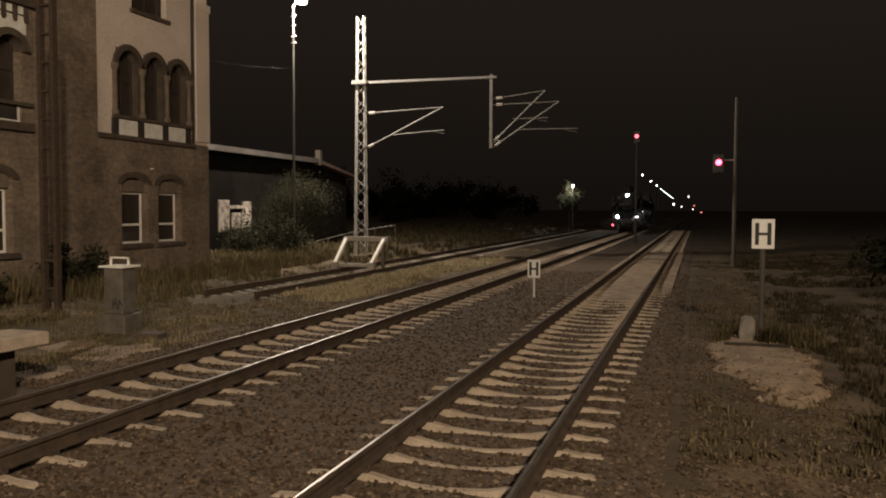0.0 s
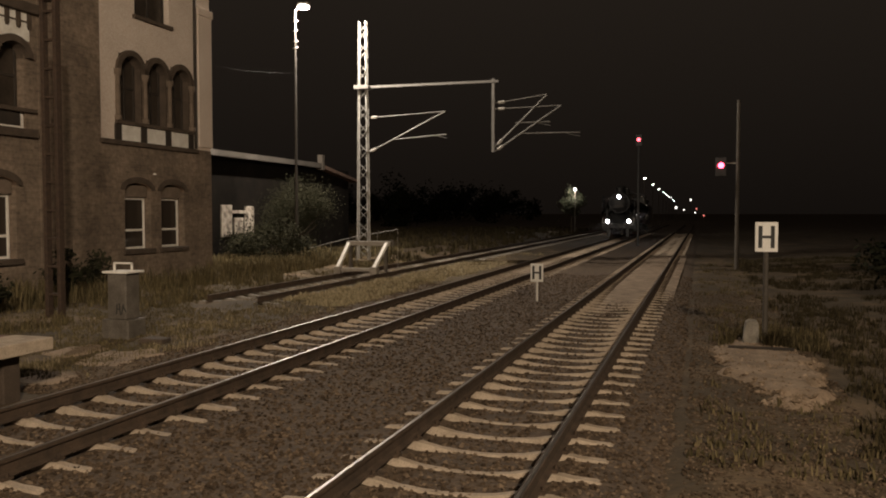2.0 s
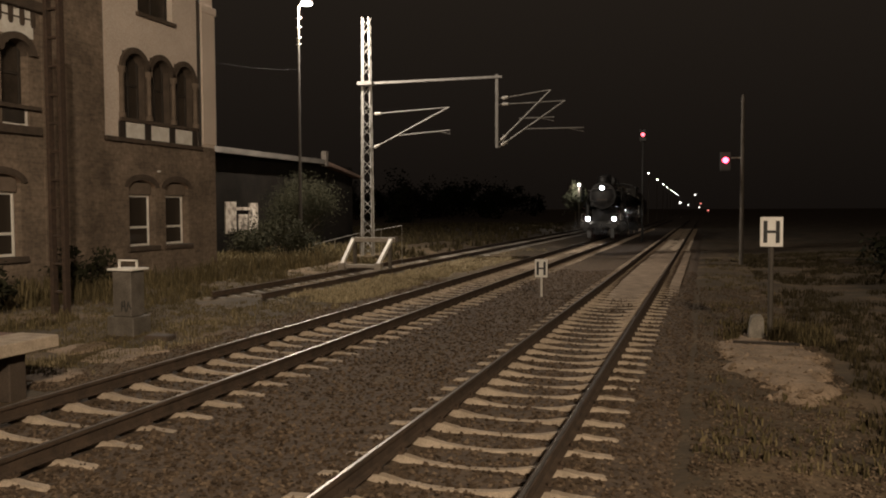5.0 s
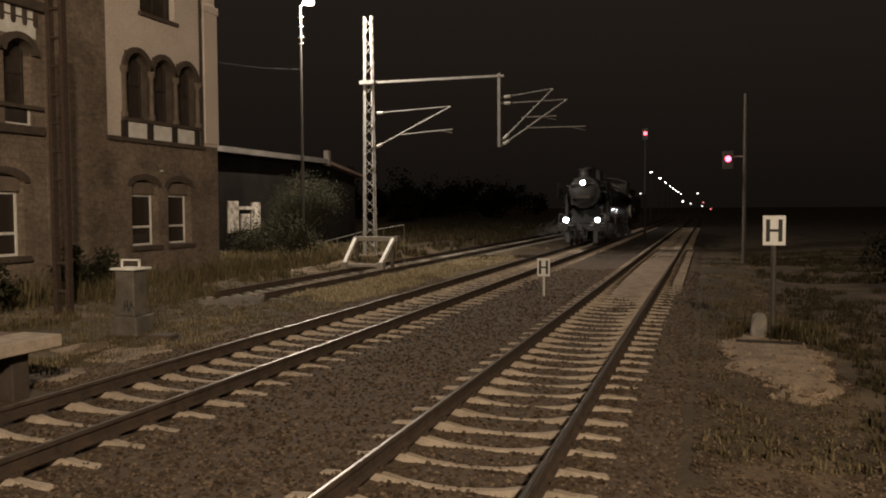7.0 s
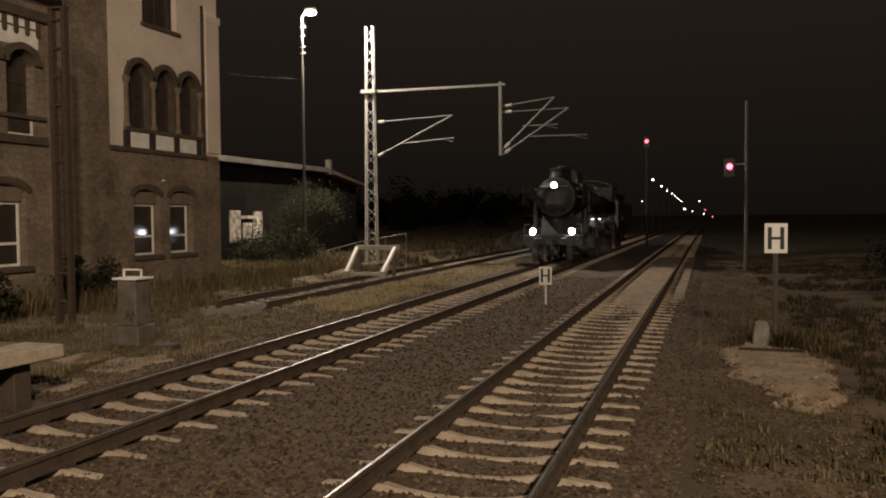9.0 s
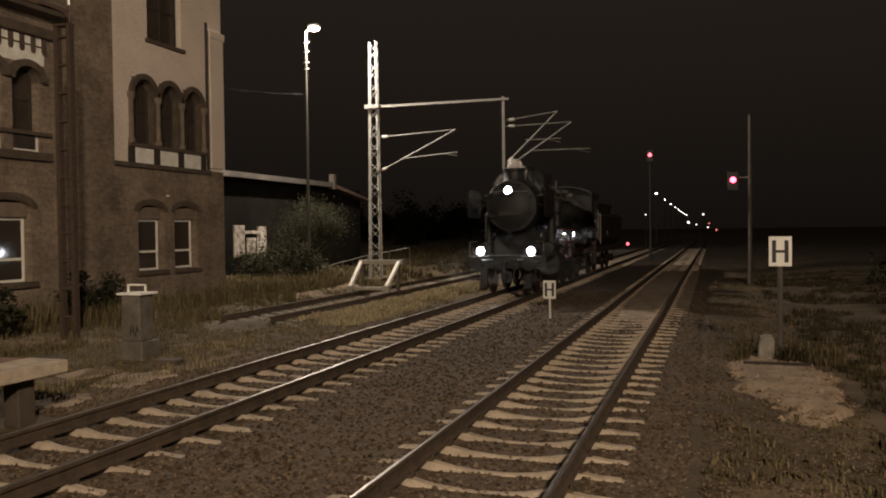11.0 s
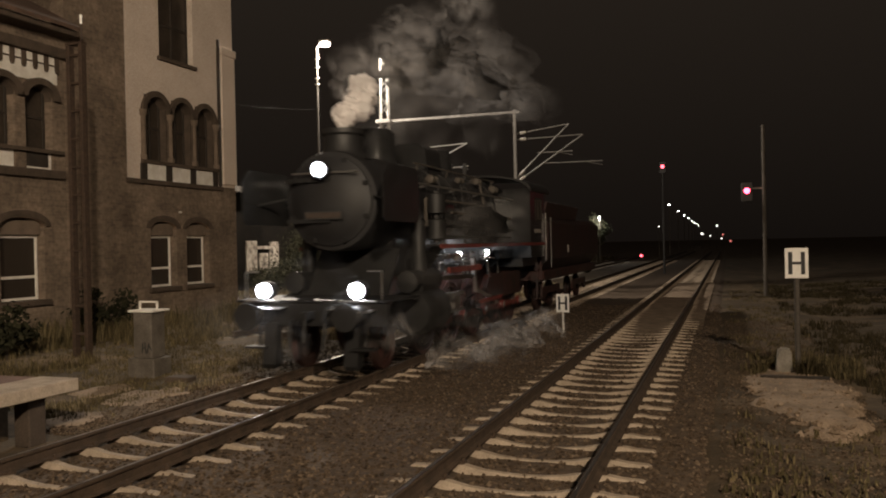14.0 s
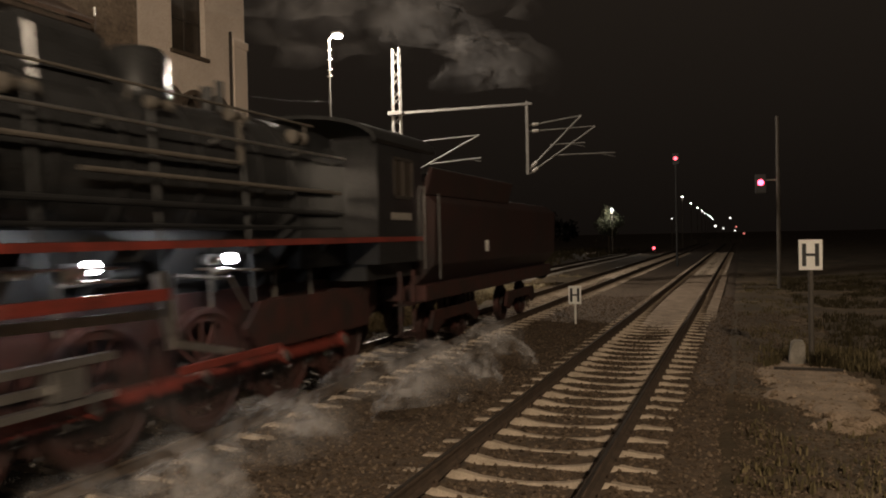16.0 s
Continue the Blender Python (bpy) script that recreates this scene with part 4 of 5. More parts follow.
for s in (-1, 1):
    bm = B()
    tube(bm, (s * 0.5, 3.5, 3.82), (s * 0.5, 9.5, 3.82), 0.018, n=8)
    top_rail = part("top_rail", bm, DARKSTEEL, loco, "dark rail along the boiler top", smooth=True)
    for y in (3.7, 5.6, 7.5, 9.3):
        bm = B()
        tube(bm, (s * 0.46, y, 3.6), (s * 0.5, y, 3.82), 0.018, n=6)
        part("rail_stanchion", bm, DARKSTEEL, top_rail)
    for y, z, r in ((3.9, 3.5, 0.09), (5.75, 3.6, 0.07), (7.15, 3.66, 0.08), (8.6, 3.55, 0.1)):
        bm = B()
        turned(bm, [(y - 0.16, r * 0.4), (y - 0.14, r), (y - 0.05, r), (y, r * 0.6), (y + 0.12, r * 0.6), (y + 0.14, r * 0.9), (y + 0.2, r * 0.9)], "Y", (s * 0.74, 0, z), 12)
        part("boiler_valve", bm, DARKSTEEL, loco, "flanged dark boiler valve", smooth=True)
    bm = B()
    for a, b in (((0.98, 2.9, 3.05), (0.98, 6.9, 3.05)), ((0.98, 6.9, 3.05), (0.8, 7.15, 3.6)), ((0.96, 2.9, 3.05), (1.0, 2.8, 2.5)), ((0.99, 4.4, 2.82), (0.99, 9.4, 2.8))):
        tube(bm, (s * a[0], a[1], a[2]), (s * b[0], b[1], b[2]), 0.028, n=8)
    part("feed_pipe", bm, DARKSTEEL, loco, "lagged feed pipe along the boiler", smooth=True)


def side(s):
    # smoke deflector
    bm = B()
    extruded(bm, [(0.02, 2.62), (0.02, 3.3), (0.2, 3.5), (1.5, 3.5), (1.6, 3.4), (1.6, 2.62), (1.5, 2.55), (0.12, 2.55)], "X", s * 1.3 - 0.012, s * 1.3 + 0.012)
    d = part("smoke_deflector", bm, BLACK, loco, "black sheet smoke deflector")
    for y in (0.5, 1.5):
        bm = B()
        tube(bm, (s * 1.3, y, 2.9), (s * 0.85, y + 0.2, 3.0), 0.02, n=6)
        part("deflector_stay", bm, SOOT, d)
    # running board with red edge
    bm = B()
    box(bm, s * 1.15 - 0.3, s * 1.15 + 0.3, 2.3, 9.7, 2.13, 2.16)
    rb = part("running_board", bm, SOOT, loco, "steel running board")
    bm = B()
    box(bm, s * 1.46 - 0.012, s * 1.46 + 0.012, 2.3, 11.5, 2.08, 2.155)
    part("edge_strip", bm, RED, rb, "bright red edge strip")
    bm = B()
    box(bm, s * 1.44 - 0.03, s * 1.44 + 0.03, 2.8, 4.95, 1.6, 1.71)
    part("slide_bar", bm, RED, loco, "red crosshead guide beam")
    # handrail on the boiler
    bm = B()
    tube(bm, (s * 0.97, 0.95, 3.32), (s * 0.97, 9.6, 3.32), 0.02, n=8)
    hr2 = part("hand_rail", bm, STEEL, loco, "long bright boiler hand rail", smooth=True)
    for y in (1.2, 3.0, 4.8, 6.6, 8.4):
        bm = B()
        tube(bm, (s * 0.8, y, 3.28), (s * 0.98, y, 3.32), 0.022, n=6)
        part("rail_stanchion", bm, STEEL, hr2)
    # pipes
    bm = B()
    tube(bm, (s * 0.98, 2.8, 2.55), (s * 0.98, 9.5, 2.5), 0.035, n=8)
    tube(bm, (s * 0.93, 3.0, 2.32), (s * 0.93, 9.5, 2.3), 0.025, n=8)
    part("steam_pipe", bm, SOOT, loco, "long pipe along the boiler", smooth=True)
    bm = B()
    tube(bm, (s * 0.75, 1.9, 3.4), (s * 1.12, 2.05, 2.6), 0.14, n=14)
    tube(bm, (s * 1.12, 2.05, 2.6), (s * 1.12, 2.05, 1.5), 0.14, n=14)
    part("live_steam_pipe", bm, SOOT, loco, "fat steam pipe to the cylinder", smooth=True)
    # air pump / feed pump
    bm = B()
    for z in (2.25, 2.75):
        turned(bm, [(z, 0.16), (z + 0.02, 0.19), (z + 0.38, 0.19), (z + 0.4, 0.15)], "Z", (s * 1.12, 3.05 if s > 0 else 4.2, 0), 16)
    turned(bm, [(2.2, 0.07), (3.2, 0.07)], "Z", (s * 1.12, 3.05 if s > 0 else 4.2, 0), 10)
    part("pump", bm, SOOT, loco, "ribbed steam pump", smooth=True)
    # cylinder
    bm = B()
    turned(bm, [(1.55, 0.12), (1.56, 0.36), (1.64, 0.42), (2.62, 0.42), (2.7, 0.36), (2.71, 0.1)], "Y", (s * 1.12, 0, 0.95), 24)
    turned(bm, [(1.4, 0.1), (1.42, 0.2), (2.8, 0.2), (2.82, 0.1)], "Y", (s * 1.12, 0, 1.5), 18)
    box(bm, s * 1.12 - 0.2, s * 1.12 + 0.2, 1.7, 2.6, 0.95, 1.6)
    part("cylinder", bm, SOOT, loco, "black cylinder block with piston valve", smooth=True)
    bm = B()
    box(bm, s * 1.13 - 0.05, s * 1.13 + 0.05, 2.75, 4.55, 1.1, 1.17)
    box(bm, s * 1.13 - 0.05, s * 1.13 + 0.05, 2.75, 4.55, 0.76, 0.82)
    part("guide_bars", bm, STEEL, loco, "bright steel guide bars")
    bm = B()
    bar(bm, (s * 1.13, 2.7, 0.95), (s * 1.13, 3.9, 0.95), 0.07)
    box(bm, s * 1.13 - 0.09, s * 1.13 + 0.09, 3.8, 4.15, 0.84, 1.09)
    part("piston_rod", bm, STEEL, loco, "piston rod and crosshead")
    bm = B()
    bar(bm, (s * 1.2, 3.0, 1.5), (s * 1.2, 5.2, 1.45), 0.05, 0.09)
    bar(bm, (s * 1.22, 5.1, 1.85), (s * 1.22, 5.3, 1.1), 0.07, 0.12)
    bar(bm, (s * 1.24, 5.25, 1.15), (s * 1.24, 6.4, 0.9), 0.04, 0.08)
    part("valve_gear", bm, STEEL, loco, "bright valve gear rods and link")
    # lights below the running board
    for y, z in ((4.28, 1.93), (6.36, 1.95)) if s > 0 else ():
        bm = B()
        turned(bm, [(s * 1.12, 0.03), (s * 1.14, 0.055), (s * 1.19, 0.062), (s * 1.22, 0.04)], "X", (0, y, z), 14)
        part("gear_lamp", bm, glow("gear_light", (0.95, 0.97, 1.0), 110), loco, "small white inspection lamp, lit", smooth=True)
    # steps and toe boards
    bm = B()
    box(bm, s * 1.4 - 0.12, s * 1.4 + 0.12, 10.6, 11.2, 0.55, 0.58)
    box(bm, s * 1.4 - 0.12, s * 1.4 + 0.12, 10.6, 11.2, 1.05, 1.08)
    for y in (10.62, 11.18):
        box(bm, s * 1.4 - 0.03, s * 1.4 + 0.03, y - 0.02, y + 0.02, 0.55, 1.6)
    part("cab_step", bm, GEARRED, loco, "red cab steps")
    for y in (3.95, 5.5, 7.1):
        bm = B()
        tube(bm, (s * 0.85, y, 3.5), (s * 0.98, y, 1.4), 0.022, n=6)
        part("sand_pipe", bm, SOOT, loco)
    # brake and ash pan gear low down
    bm = B()
    extruded(bm, [(7.2, 0.8), (10.3, 0.8), (10.3, 1.4), (7.2, 1.4), (6.9, 1.1)], "X", s * 0.98 - 0.02, s * 0.98 + 0.02)
    part("ash_pan", bm, GEARRED, loco, "dull red ash pan side")
    for y in (3.95, 5.6, 7.25, 8.9):
        bm = B()
        extruded(bm, [(y - 0.06, 0.35), (y + 0.05, 0.3), (y + 0.1, 0.7), (y + 0.02, 1.15), (y - 0.06, 1.1)], "X", s * 0.78 - 0.03, s * 0.78 + 0.03)
        part("brake_hanger", bm, GEARRED, loco)


both(side)

# wheels
def wheel_mesh(d, spokes, crank):
    r = d / 2
    bm = B()
    prof = [(-0.065, r - 0.16), (-0.065, r), (0.055, r), (0.065, r - 0.02), (0.065, r - 0.07), (0.04, r - 0.08), (0.04, r - 0.16)]
    n = 32
    rings = []
    for s, q in prof:
        rings.append([bm.verts.new((s, q * math.cos(2 * math.pi * i / n), q * math.sin(2 * math.pi * i / n))) for i in range(n)])
    for a, b in zip(rings, rings[1:] + rings[:1]):
        for i in range(n):
            j = (i + 1) % n
            bm.faces.new((a[i], a[j], b[j], b[i]))
    out = [("", finish(bm, "wheel", GEARRED, True), 0)]
    bm = B()
    turned(bm, [(-0.08, 0.14), (0.09, 0.14), (0.1, 0.1)], "X", (0, 0, 0), 16)
    out.append(("hub", finish(bm, "hub", GEARRED, True), 0))
    bm = B()
    bar(bm, (0, 0.1, 0), (0, r - 0.1, 0), 0.05, 0.055)
    me = finish(bm, "spoke", GEARRED)
    out += [("spoke", me, 360 * i / spokes) for i in range(spokes)]
    if crank:
        bm = B()
        extruded(bm, [(0.46 * math.cos(t) * 0.95, -0.2 - 0.4 * abs(math.sin(t)) ** 0.8) for t in [math.pi * (1 + i / 8) for i in range(9)]], "X", 0.02, 0.06)
        out.append(("counterweight", finish(bm, "counterweight", GEARRED), 0))
        bm = B()
        turned(bm, [(0.0, 0.12), (0.1, 0.12), (0.11, 0.07), (0.3, 0.07)], "X", (0, 0, 0.33), 14)
        out.append(("crank_pin", finish(bm, "crank_pin", STEEL, True), 0))
    return out


def wheel(name, kind, m):
    w = share(name, kind[0][1], loco, m)
    for n, me, turn in kind[1:]:
        share(n, me, w, pose(0, 0, 0, turn))
    return w


DRIVE, SMALL = wheel_mesh(1.4, 13, True), wheel_mesh(0.9, 10, False)
DRIVERS = (3.1, 4.75, 6.4, 8.05, 9.7)
for y in DRIVERS:
    for s in (-1, 1):
        w = wheel("driving_wheel", DRIVE, pose(s * 0.75, y, 0.7, 0, 0, 0 if s > 0 else 180))
        tagged(w, "red spoked driving wheel with counterweight")
        MOVING.append((w, s * 0.75, y, 0.7, s))
for y in (1.15, 13.4, 15.3, 18.6, 20.5):
    for s in (-1, 1):
        w = wheel("carrying_wheel", SMALL, pose(s * 0.75, y, 0.45, 0, 0, 0 if s > 0 else 180))
        tagged(w, "small red spoked wheel")
        MOVING.append((w, s * 0.75, y, 0.45, s))
RODS = []
for s in (-1, 1):
    bm = B()
    for a, b in zip(DRIVERS, DRIVERS[1:]):
        bar(bm, (0, a - 6.4, 0), (0, b - 6.4, 0), 0.06, 0.12)
    for y in DRIVERS:
        turned(bm, [(-0.05, 0.11), (0.05, 0.11)], "X", (0, y - 6.4, 0), 14)
    r = part("coupling_rod", bm, RED, loco, "red-painted coupling rod", smooth=True)
    RODS.append((r, s * 0.98))

bm = B()
extruded(bm, [(-0.45, 1.5), (0.45, 1.5), (0.52, 1.95), (0.6, 2.3), (-0.6, 2.3), (-0.52, 1.95)], "Y", 2.2, 9.7)
part("boiler_cradle", bm, SOOT, loco, "dark plates below the boiler", bevel=0.03)
for s in (-1, 1):
    for y in (2.9, 3.75, 4.75, 5.6, 6.9, 7.8, 8.9):
        bm = B()
        extruded(bm, [(0.5, 1.5), (0.62, 1.55), (1.02, 2.06), (1.02, 2.12), (0.5, 2.12)] if s > 0 else [(-0.5, 2.12), (-1.02, 2.12), (-1.02, 2.06), (-0.62, 1.55), (-0.5, 1.5)], "Y", y - 0.015, y + 0.015)
        part("board_bracket", bm, SOOT, loco, "dark plate bracket under the running board")
    for y, z, r in ((3.45, 1.92, 0.055), (4.02, 1.9, 0.08), (5.95, 1.95, 0.06), (6.1, 1.82, 0.04)):
        bm = B()
        turned(bm, [(y - 0.12, 0.02), (y - 0.11, r), (y + 0.1, r), (y + 0.13, r * 0.5), (y + 0.2, r * 0.4)], "Y", (s * 1.2, 0, z), 14)
        part("oil_pump", bm, STEEL, loco, "small bright lubricator fitting beside the lamp", smooth=True)
    for a, b in (((1.24, 2.75, 1.95), (1.24, 4.6, 1.92)), ((1.26, 3.9, 1.82), (1.26, 4.7, 1.8)), ((1.22, 5.7, 1.86), (1.22, 6.9, 1.8)), ((1.2, 6.3, 1.75), (1.16, 6.7, 1.35))):
        bm = B()
        tube(bm, (s * a[0], a[1], a[2]), (s * b[0], b[1], b[2]), 0.014, n=8)
        part("bright_pipe", bm, STEEL, loco, "thin bright pipe below the running board", smooth=True)
    bm = B()
    box(bm, s * 1.32 - 0.02, s * 1.32 + 0.02, 5.25, 7.1, 0.83, 0.92)
    part("gear_beam", bm, RED, loco, "red beam low on the running gear", bevel=0.008)

rp = random.Random(9)
for s in (-1, 1):
    for k in range(9):
        y = 2.6 + k * 0.8 + rp.uniform(-0.2, 0.2)
        bm = B()
        if k % 3 == 0:
            turned(bm, [(y, 0.08), (y + 0.03, 0.12), (y + 0.5, 0.12), (y + 0.53, 0.08)], "Y", (s * 0.78, 0, rp.uniform(1.75, 1.95)), 14)
            part("air_reservoir", bm, SOOT, loco, "small dark air reservoir", smooth=True)
        else:
            z = rp.uniform(1.75, 2.0)
            tube(bm, (s * 0.7, y, z), (s * 0.7, y + rp.uniform(0.6, 1.2), z + rp.uniform(-0.1, 0.1)), 0.025, n=8)
            tube(bm, (s * 0.7, y, z), (s * 0.72, y, 1.3), 0.025, n=8)
            part("copper_pipe", bm, DARKSTEEL, loco, "dull bent pipe below the running board", smooth=True)

# cab
for s in (-1, 1):
    cabin = pierced("cab_side", BLACK, loco, s * 1.44 - 0.02, s * 1.44 + 0.02, 9.7, 11.5, 1.75, 3.62, [(10.3, 11.1, 2.75, 3.4)], "black cab side")
    for i in range(5):
        bm = B()
        box(bm, s * 1.463, s * 1.467, 10.2 + i * 0.17, 10.3 + i * 0.17, 2.42, 2.53)
        part("character_bar", bm, GREYPAINT, cabin)
    bm = B()
    box(bm, s * 1.06 - 0.36, s * 1.06 + 0.36, 9.7, 9.76, 1.75, 3.62)
    part("cab_front", bm, BLACK, loco, "black cab front sheet")
bm = B()
roof = [(-1.52 * math.cos(math.pi * i / 12), 3.6 + 0.42 * math.sin(math.pi * i / 12)) for i in range(13)]
extruded(bm, roof + [(x * 0.97, z - 0.05) for x, z in roof[::-1]], "Y", 9.55, 12.0)
part("cab_roof", bm, SOOT, loco, "arched dark cab roof", smooth=True)
for s in (-1, 1):
    bm = B()
    for y0, y1, z0, z1 in ((10.3, 10.35, 2.75, 3.4), (11.05, 11.1, 2.75, 3.4), (10.68, 10.73, 2.75, 3.4), (10.3, 11.1, 2.75, 2.8), (10.3, 11.1, 3.36, 3.4)):
        box(bm, s * 1.44 - 0.03, s * 1.44 + 0.03, y0, y1, z0, z1)
    w = part("cab_window", bm, DARKWOOD, loco, "cab side window frame")
    bm = B()
    box(bm, s * 1.44 - 0.004, s * 1.44 + 0.004, 10.33, 11.07, 2.78, 3.38)
    part("pane", bm, GLASS, w)
    bm = B()
    tube(bm, (s * 1.5, 11.48, 1.6), (s * 1.5, 11.48, 3.0), 0.018, n=6)
    part("grab_rail", bm, STEEL, loco)
bm = B()
box(bm, -1.2, 1.2, 9.8, 11.6, 1.5, 1.75)
part("cab_floor", bm, SOOT, loco)

# tender
bm = B()
box(bm, -1.3, 1.3, 12.0, 22.0, 1.0, 1.3)
part("tender_frame", bm, GEARRED, loco, "red tender frame", bevel=0.02)
bm = B()
prof = [(-1.1, 1.3), (-1.42, 1.65), (-1.45, 2.75), (-1.2, 2.95), (1.2, 2.95), (1.45, 2.75), (1.42, 1.65), (1.1, 1.3)]
extruded(bm, prof, "Y", 12.1, 22.0)
part("tender_tank", bm, TENDERRED, loco, "dark dull-red tender water tank", bevel=0.02)
bm = B()
prof = [(-1.3, 2.9), (-1.42, 3.35), (-1.38, 3.37), (-1.2, 2.95), (1.2, 2.95), (1.38, 3.37), (1.42, 3.35), (1.3, 2.9)]
extruded(bm, prof, "Y", 12.1, 17.5)
part("coal_bunker", bm, TENDERRED, loco, "dark dull-red coal bunker sides")
rc = random.Random(3)
bm = B()
for i in range(260):
    p = Vector((rc.uniform(-1.1, 1.1), rc.uniform(12.3, 17.4), 0))
    p.z = 3.0 + 0.42 * (1 - (p.x / 1.3) ** 2) + rc.uniform(-0.08, 0.05)
    q = Matrix.Translation(p) @ Euler((rc.random() * 6, rc.random() * 6, rc.random() * 6)).to_matrix().to_4x4()
    bmesh.ops.create_icosphere(bm, subdivisions=1, radius=rc.uniform(0.09, 0.2), matrix=q)
part("coal_heap", bm, SOOT, loco, "heap of black coal")
for s in (-1, 1):
    for y in (14.35, 19.55):
        bm = B()
        extruded(bm, [(y - 1.5, 0.42), (y - 1.3, 0.75), (y + 1.3, 0.75), (y + 1.5, 0.42), (y + 1.2, 0.32), (y + 0.7, 0.55), (y - 0.7, 0.55), (y - 1.2, 0.32)], "X", s * 1.02 - 0.04, s * 1.02 + 0.04)
        part("bogie_frame", bm, GEARRED, loco, "red tender bogie side", bevel=0.01)
    bm = B()
    turned(bm, [(22.0, 0.16), (22.3, 0.14), (22.32, 0.085), (22.5, 0.085), (22.55, 0.22), (22.6, 0.22)], "Y", (s * 0.875, 0, 1.05), 18)
    part("buffer", bm, SOOT, loco, "round rear buffer", smooth=True)
    bm = B()
    tube(bm, (s * 1.5, 12.2, 1.4), (s * 1.5, 12.2, 2.9), 0.018, n=6)
    part("grab_rail", bm, STEEL, loco)
    bm = B()
    box(bm, s * 1.452, s * 1.458, 15.1, 15.35, 1.82, 2.05)
    part("pale_plate", bm, WHITE, loco)
# ---- plants ----
def plant_material(name, a, b, c):
    m = bpy.data.materials.new(name)
    m.use_nodes = True
    nt = m.node_tree
    p = nt.nodes["Principled BSDF"]
    p.inputs["Roughness"].default_value = 0.9
    p.inputs["Specular IOR Level"].default_value = 0.15
    g = nt.nodes.new("ShaderNodeNewGeometry")
    r = nt.nodes.new("ShaderNodeValToRGB")
    r.color_ramp.elements[0].color, r.color_ramp.elements[1].color = (*a, 1), (*c, 1)
    e = r.color_ramp.elements.new(0.55)
    e.color = (*b, 1)
    nt.links.new(g.outputs["Random Per Island"], r.inputs["Fac"])
    nt.links.new(r.outputs["Color"], p.inputs["Base Color"])
    return m


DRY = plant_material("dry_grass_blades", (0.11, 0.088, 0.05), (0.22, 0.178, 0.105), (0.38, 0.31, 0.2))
# paler copy of the dry blades, with the post lamp's light in its colour
LITSTRAW = plant_material("lit_straw_blades", (0.2, 0.165, 0.1), (0.36, 0.3, 0.19), (0.56, 0.48, 0.33))
WEED = plant_material("weed_blades", (0.06, 0.05, 0.025), (0.115, 0.092, 0.048), (0.21, 0.165, 0.09))
GREEN = plant_material("grass_blades", (0.034, 0.027, 0.013), (0.05, 0.04, 0.02), (0.078, 0.06, 0.032))
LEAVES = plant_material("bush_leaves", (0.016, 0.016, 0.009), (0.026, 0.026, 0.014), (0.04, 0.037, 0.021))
# darker copy of the bush leaves, standing for foliage the lamps don't reach
DARKLEAVES = plant_material("unlit_leaves", (0.008, 0.009, 0.005), (0.013, 0.014, 0.007), (0.02, 0.02, 0.01))


def blades(name, label, area, tufts, per, height, mat, seed, keep=lambda x, y: True, width=0.012, bare=-0.12):
    """Grass in tufts: bent tapered blades, one object."""
    r = random.Random(seed)
    co, fa = [], []
    x0, x1, y0, y1 = area
    for _ in range(tufts):
        u = r.random() ** 1.4
        x, y = r.uniform(x0, x1), y0 + (y1 - y0) * u
        if not keep(x, y) or noise.noise(Vector((x * 0.55, y * 0.4, seed))) < bare:
            continue
        z, h0 = ground_z(x, y) - 0.02, r.uniform(*height)
        for _ in range(per):
            a, lean, h = r.uniform(0, 6.283), r.uniform(0.05, 0.55), h0 * r.uniform(0.5, 1.1)
            bx, by = x + r.gauss(0, 0.07), y + r.gauss(0, 0.07)
            dx, dy, w = math.cos(a), math.sin(a), width * r.uniform(0.6, 1.5)
            n = len(co)
            co += [(bx - dy * w, by + dx * w, z), (bx + dy * w, by - dx * w, z),
                   (bx + dx * lean * h * 0.35 - dy * w * 0.7, by + dy * lean * h * 0.35 + dx * w * 0.7, z + h * 0.6),
                   (bx + dx * lean * h * 0.35 + dy * w * 0.7, by + dy * lean * h * 0.35 - dx * w * 0.7, z + h * 0.6),
                   (bx + dx * lean * h, by + dy * lean * h, z + h * (1 - 0.3 * lean))]
            fa += [(n, n + 1, n + 3, n + 2), (n + 2, n + 3, n + 4)]
    me = bpy.data.meshes.new(name)
    me.from_pydata(co, [], fa)
    me.materials.append(mat)
    return tagged(new(name, me), label, "grass", kind="stuff")


def off_siding(x, y):
    return not (-10.65 < x < -8.8 and y > 17.8) or rnd.random() < 0.25


blades("dry_grass", "tall dry yellow grass between the tracks", (-8.15, -6.5, 10, 48), 1100, 9, (0.05, 0.2), DRY, 1, width=0.008, bare=0.0)
blades("dry_grass", "dry straw beside the train's track, coloured paler for the lamplight", (-8.75, -6.6, 19, 38), 2000, 12, (0.06, 0.2), LITSTRAW, 17, width=0.011, bare=-0.35)
blades("dry_grass", "dry grass scattered along the ballast edge", (-7.2, -6.3, 12, 40), 300, 8, (0.04, 0.12), DRY, 2, width=0.008)
blades("weeds", "mixed weeds and grass in front of the station", (-14.3, -11.0, 9.5, 34), 2300, 11, (0.08, 0.38), WEED, 3)
blades("weeds", "short patchy weeds round the end of the siding", (-12.4, -7.0, 9.5, 40), 10000, 8, (0.03, 0.12), WEED, 7, off_siding, width=0.008, bare=-0.5)
blades("weeds", "rough weeds round the bushes by the goods shed", (-19.2, -13.4, 25.5, 42), 3200, 10, (0.12, 0.45), WEED, 10, lambda x, y: x > -14.3 or y > 25.8, bare=-0.6)
blades("weeds", "rank weeds along the station wall", (-14.3, -12.6, 10, 33), 900, 14, (0.3, 0.75), WEED, 4)
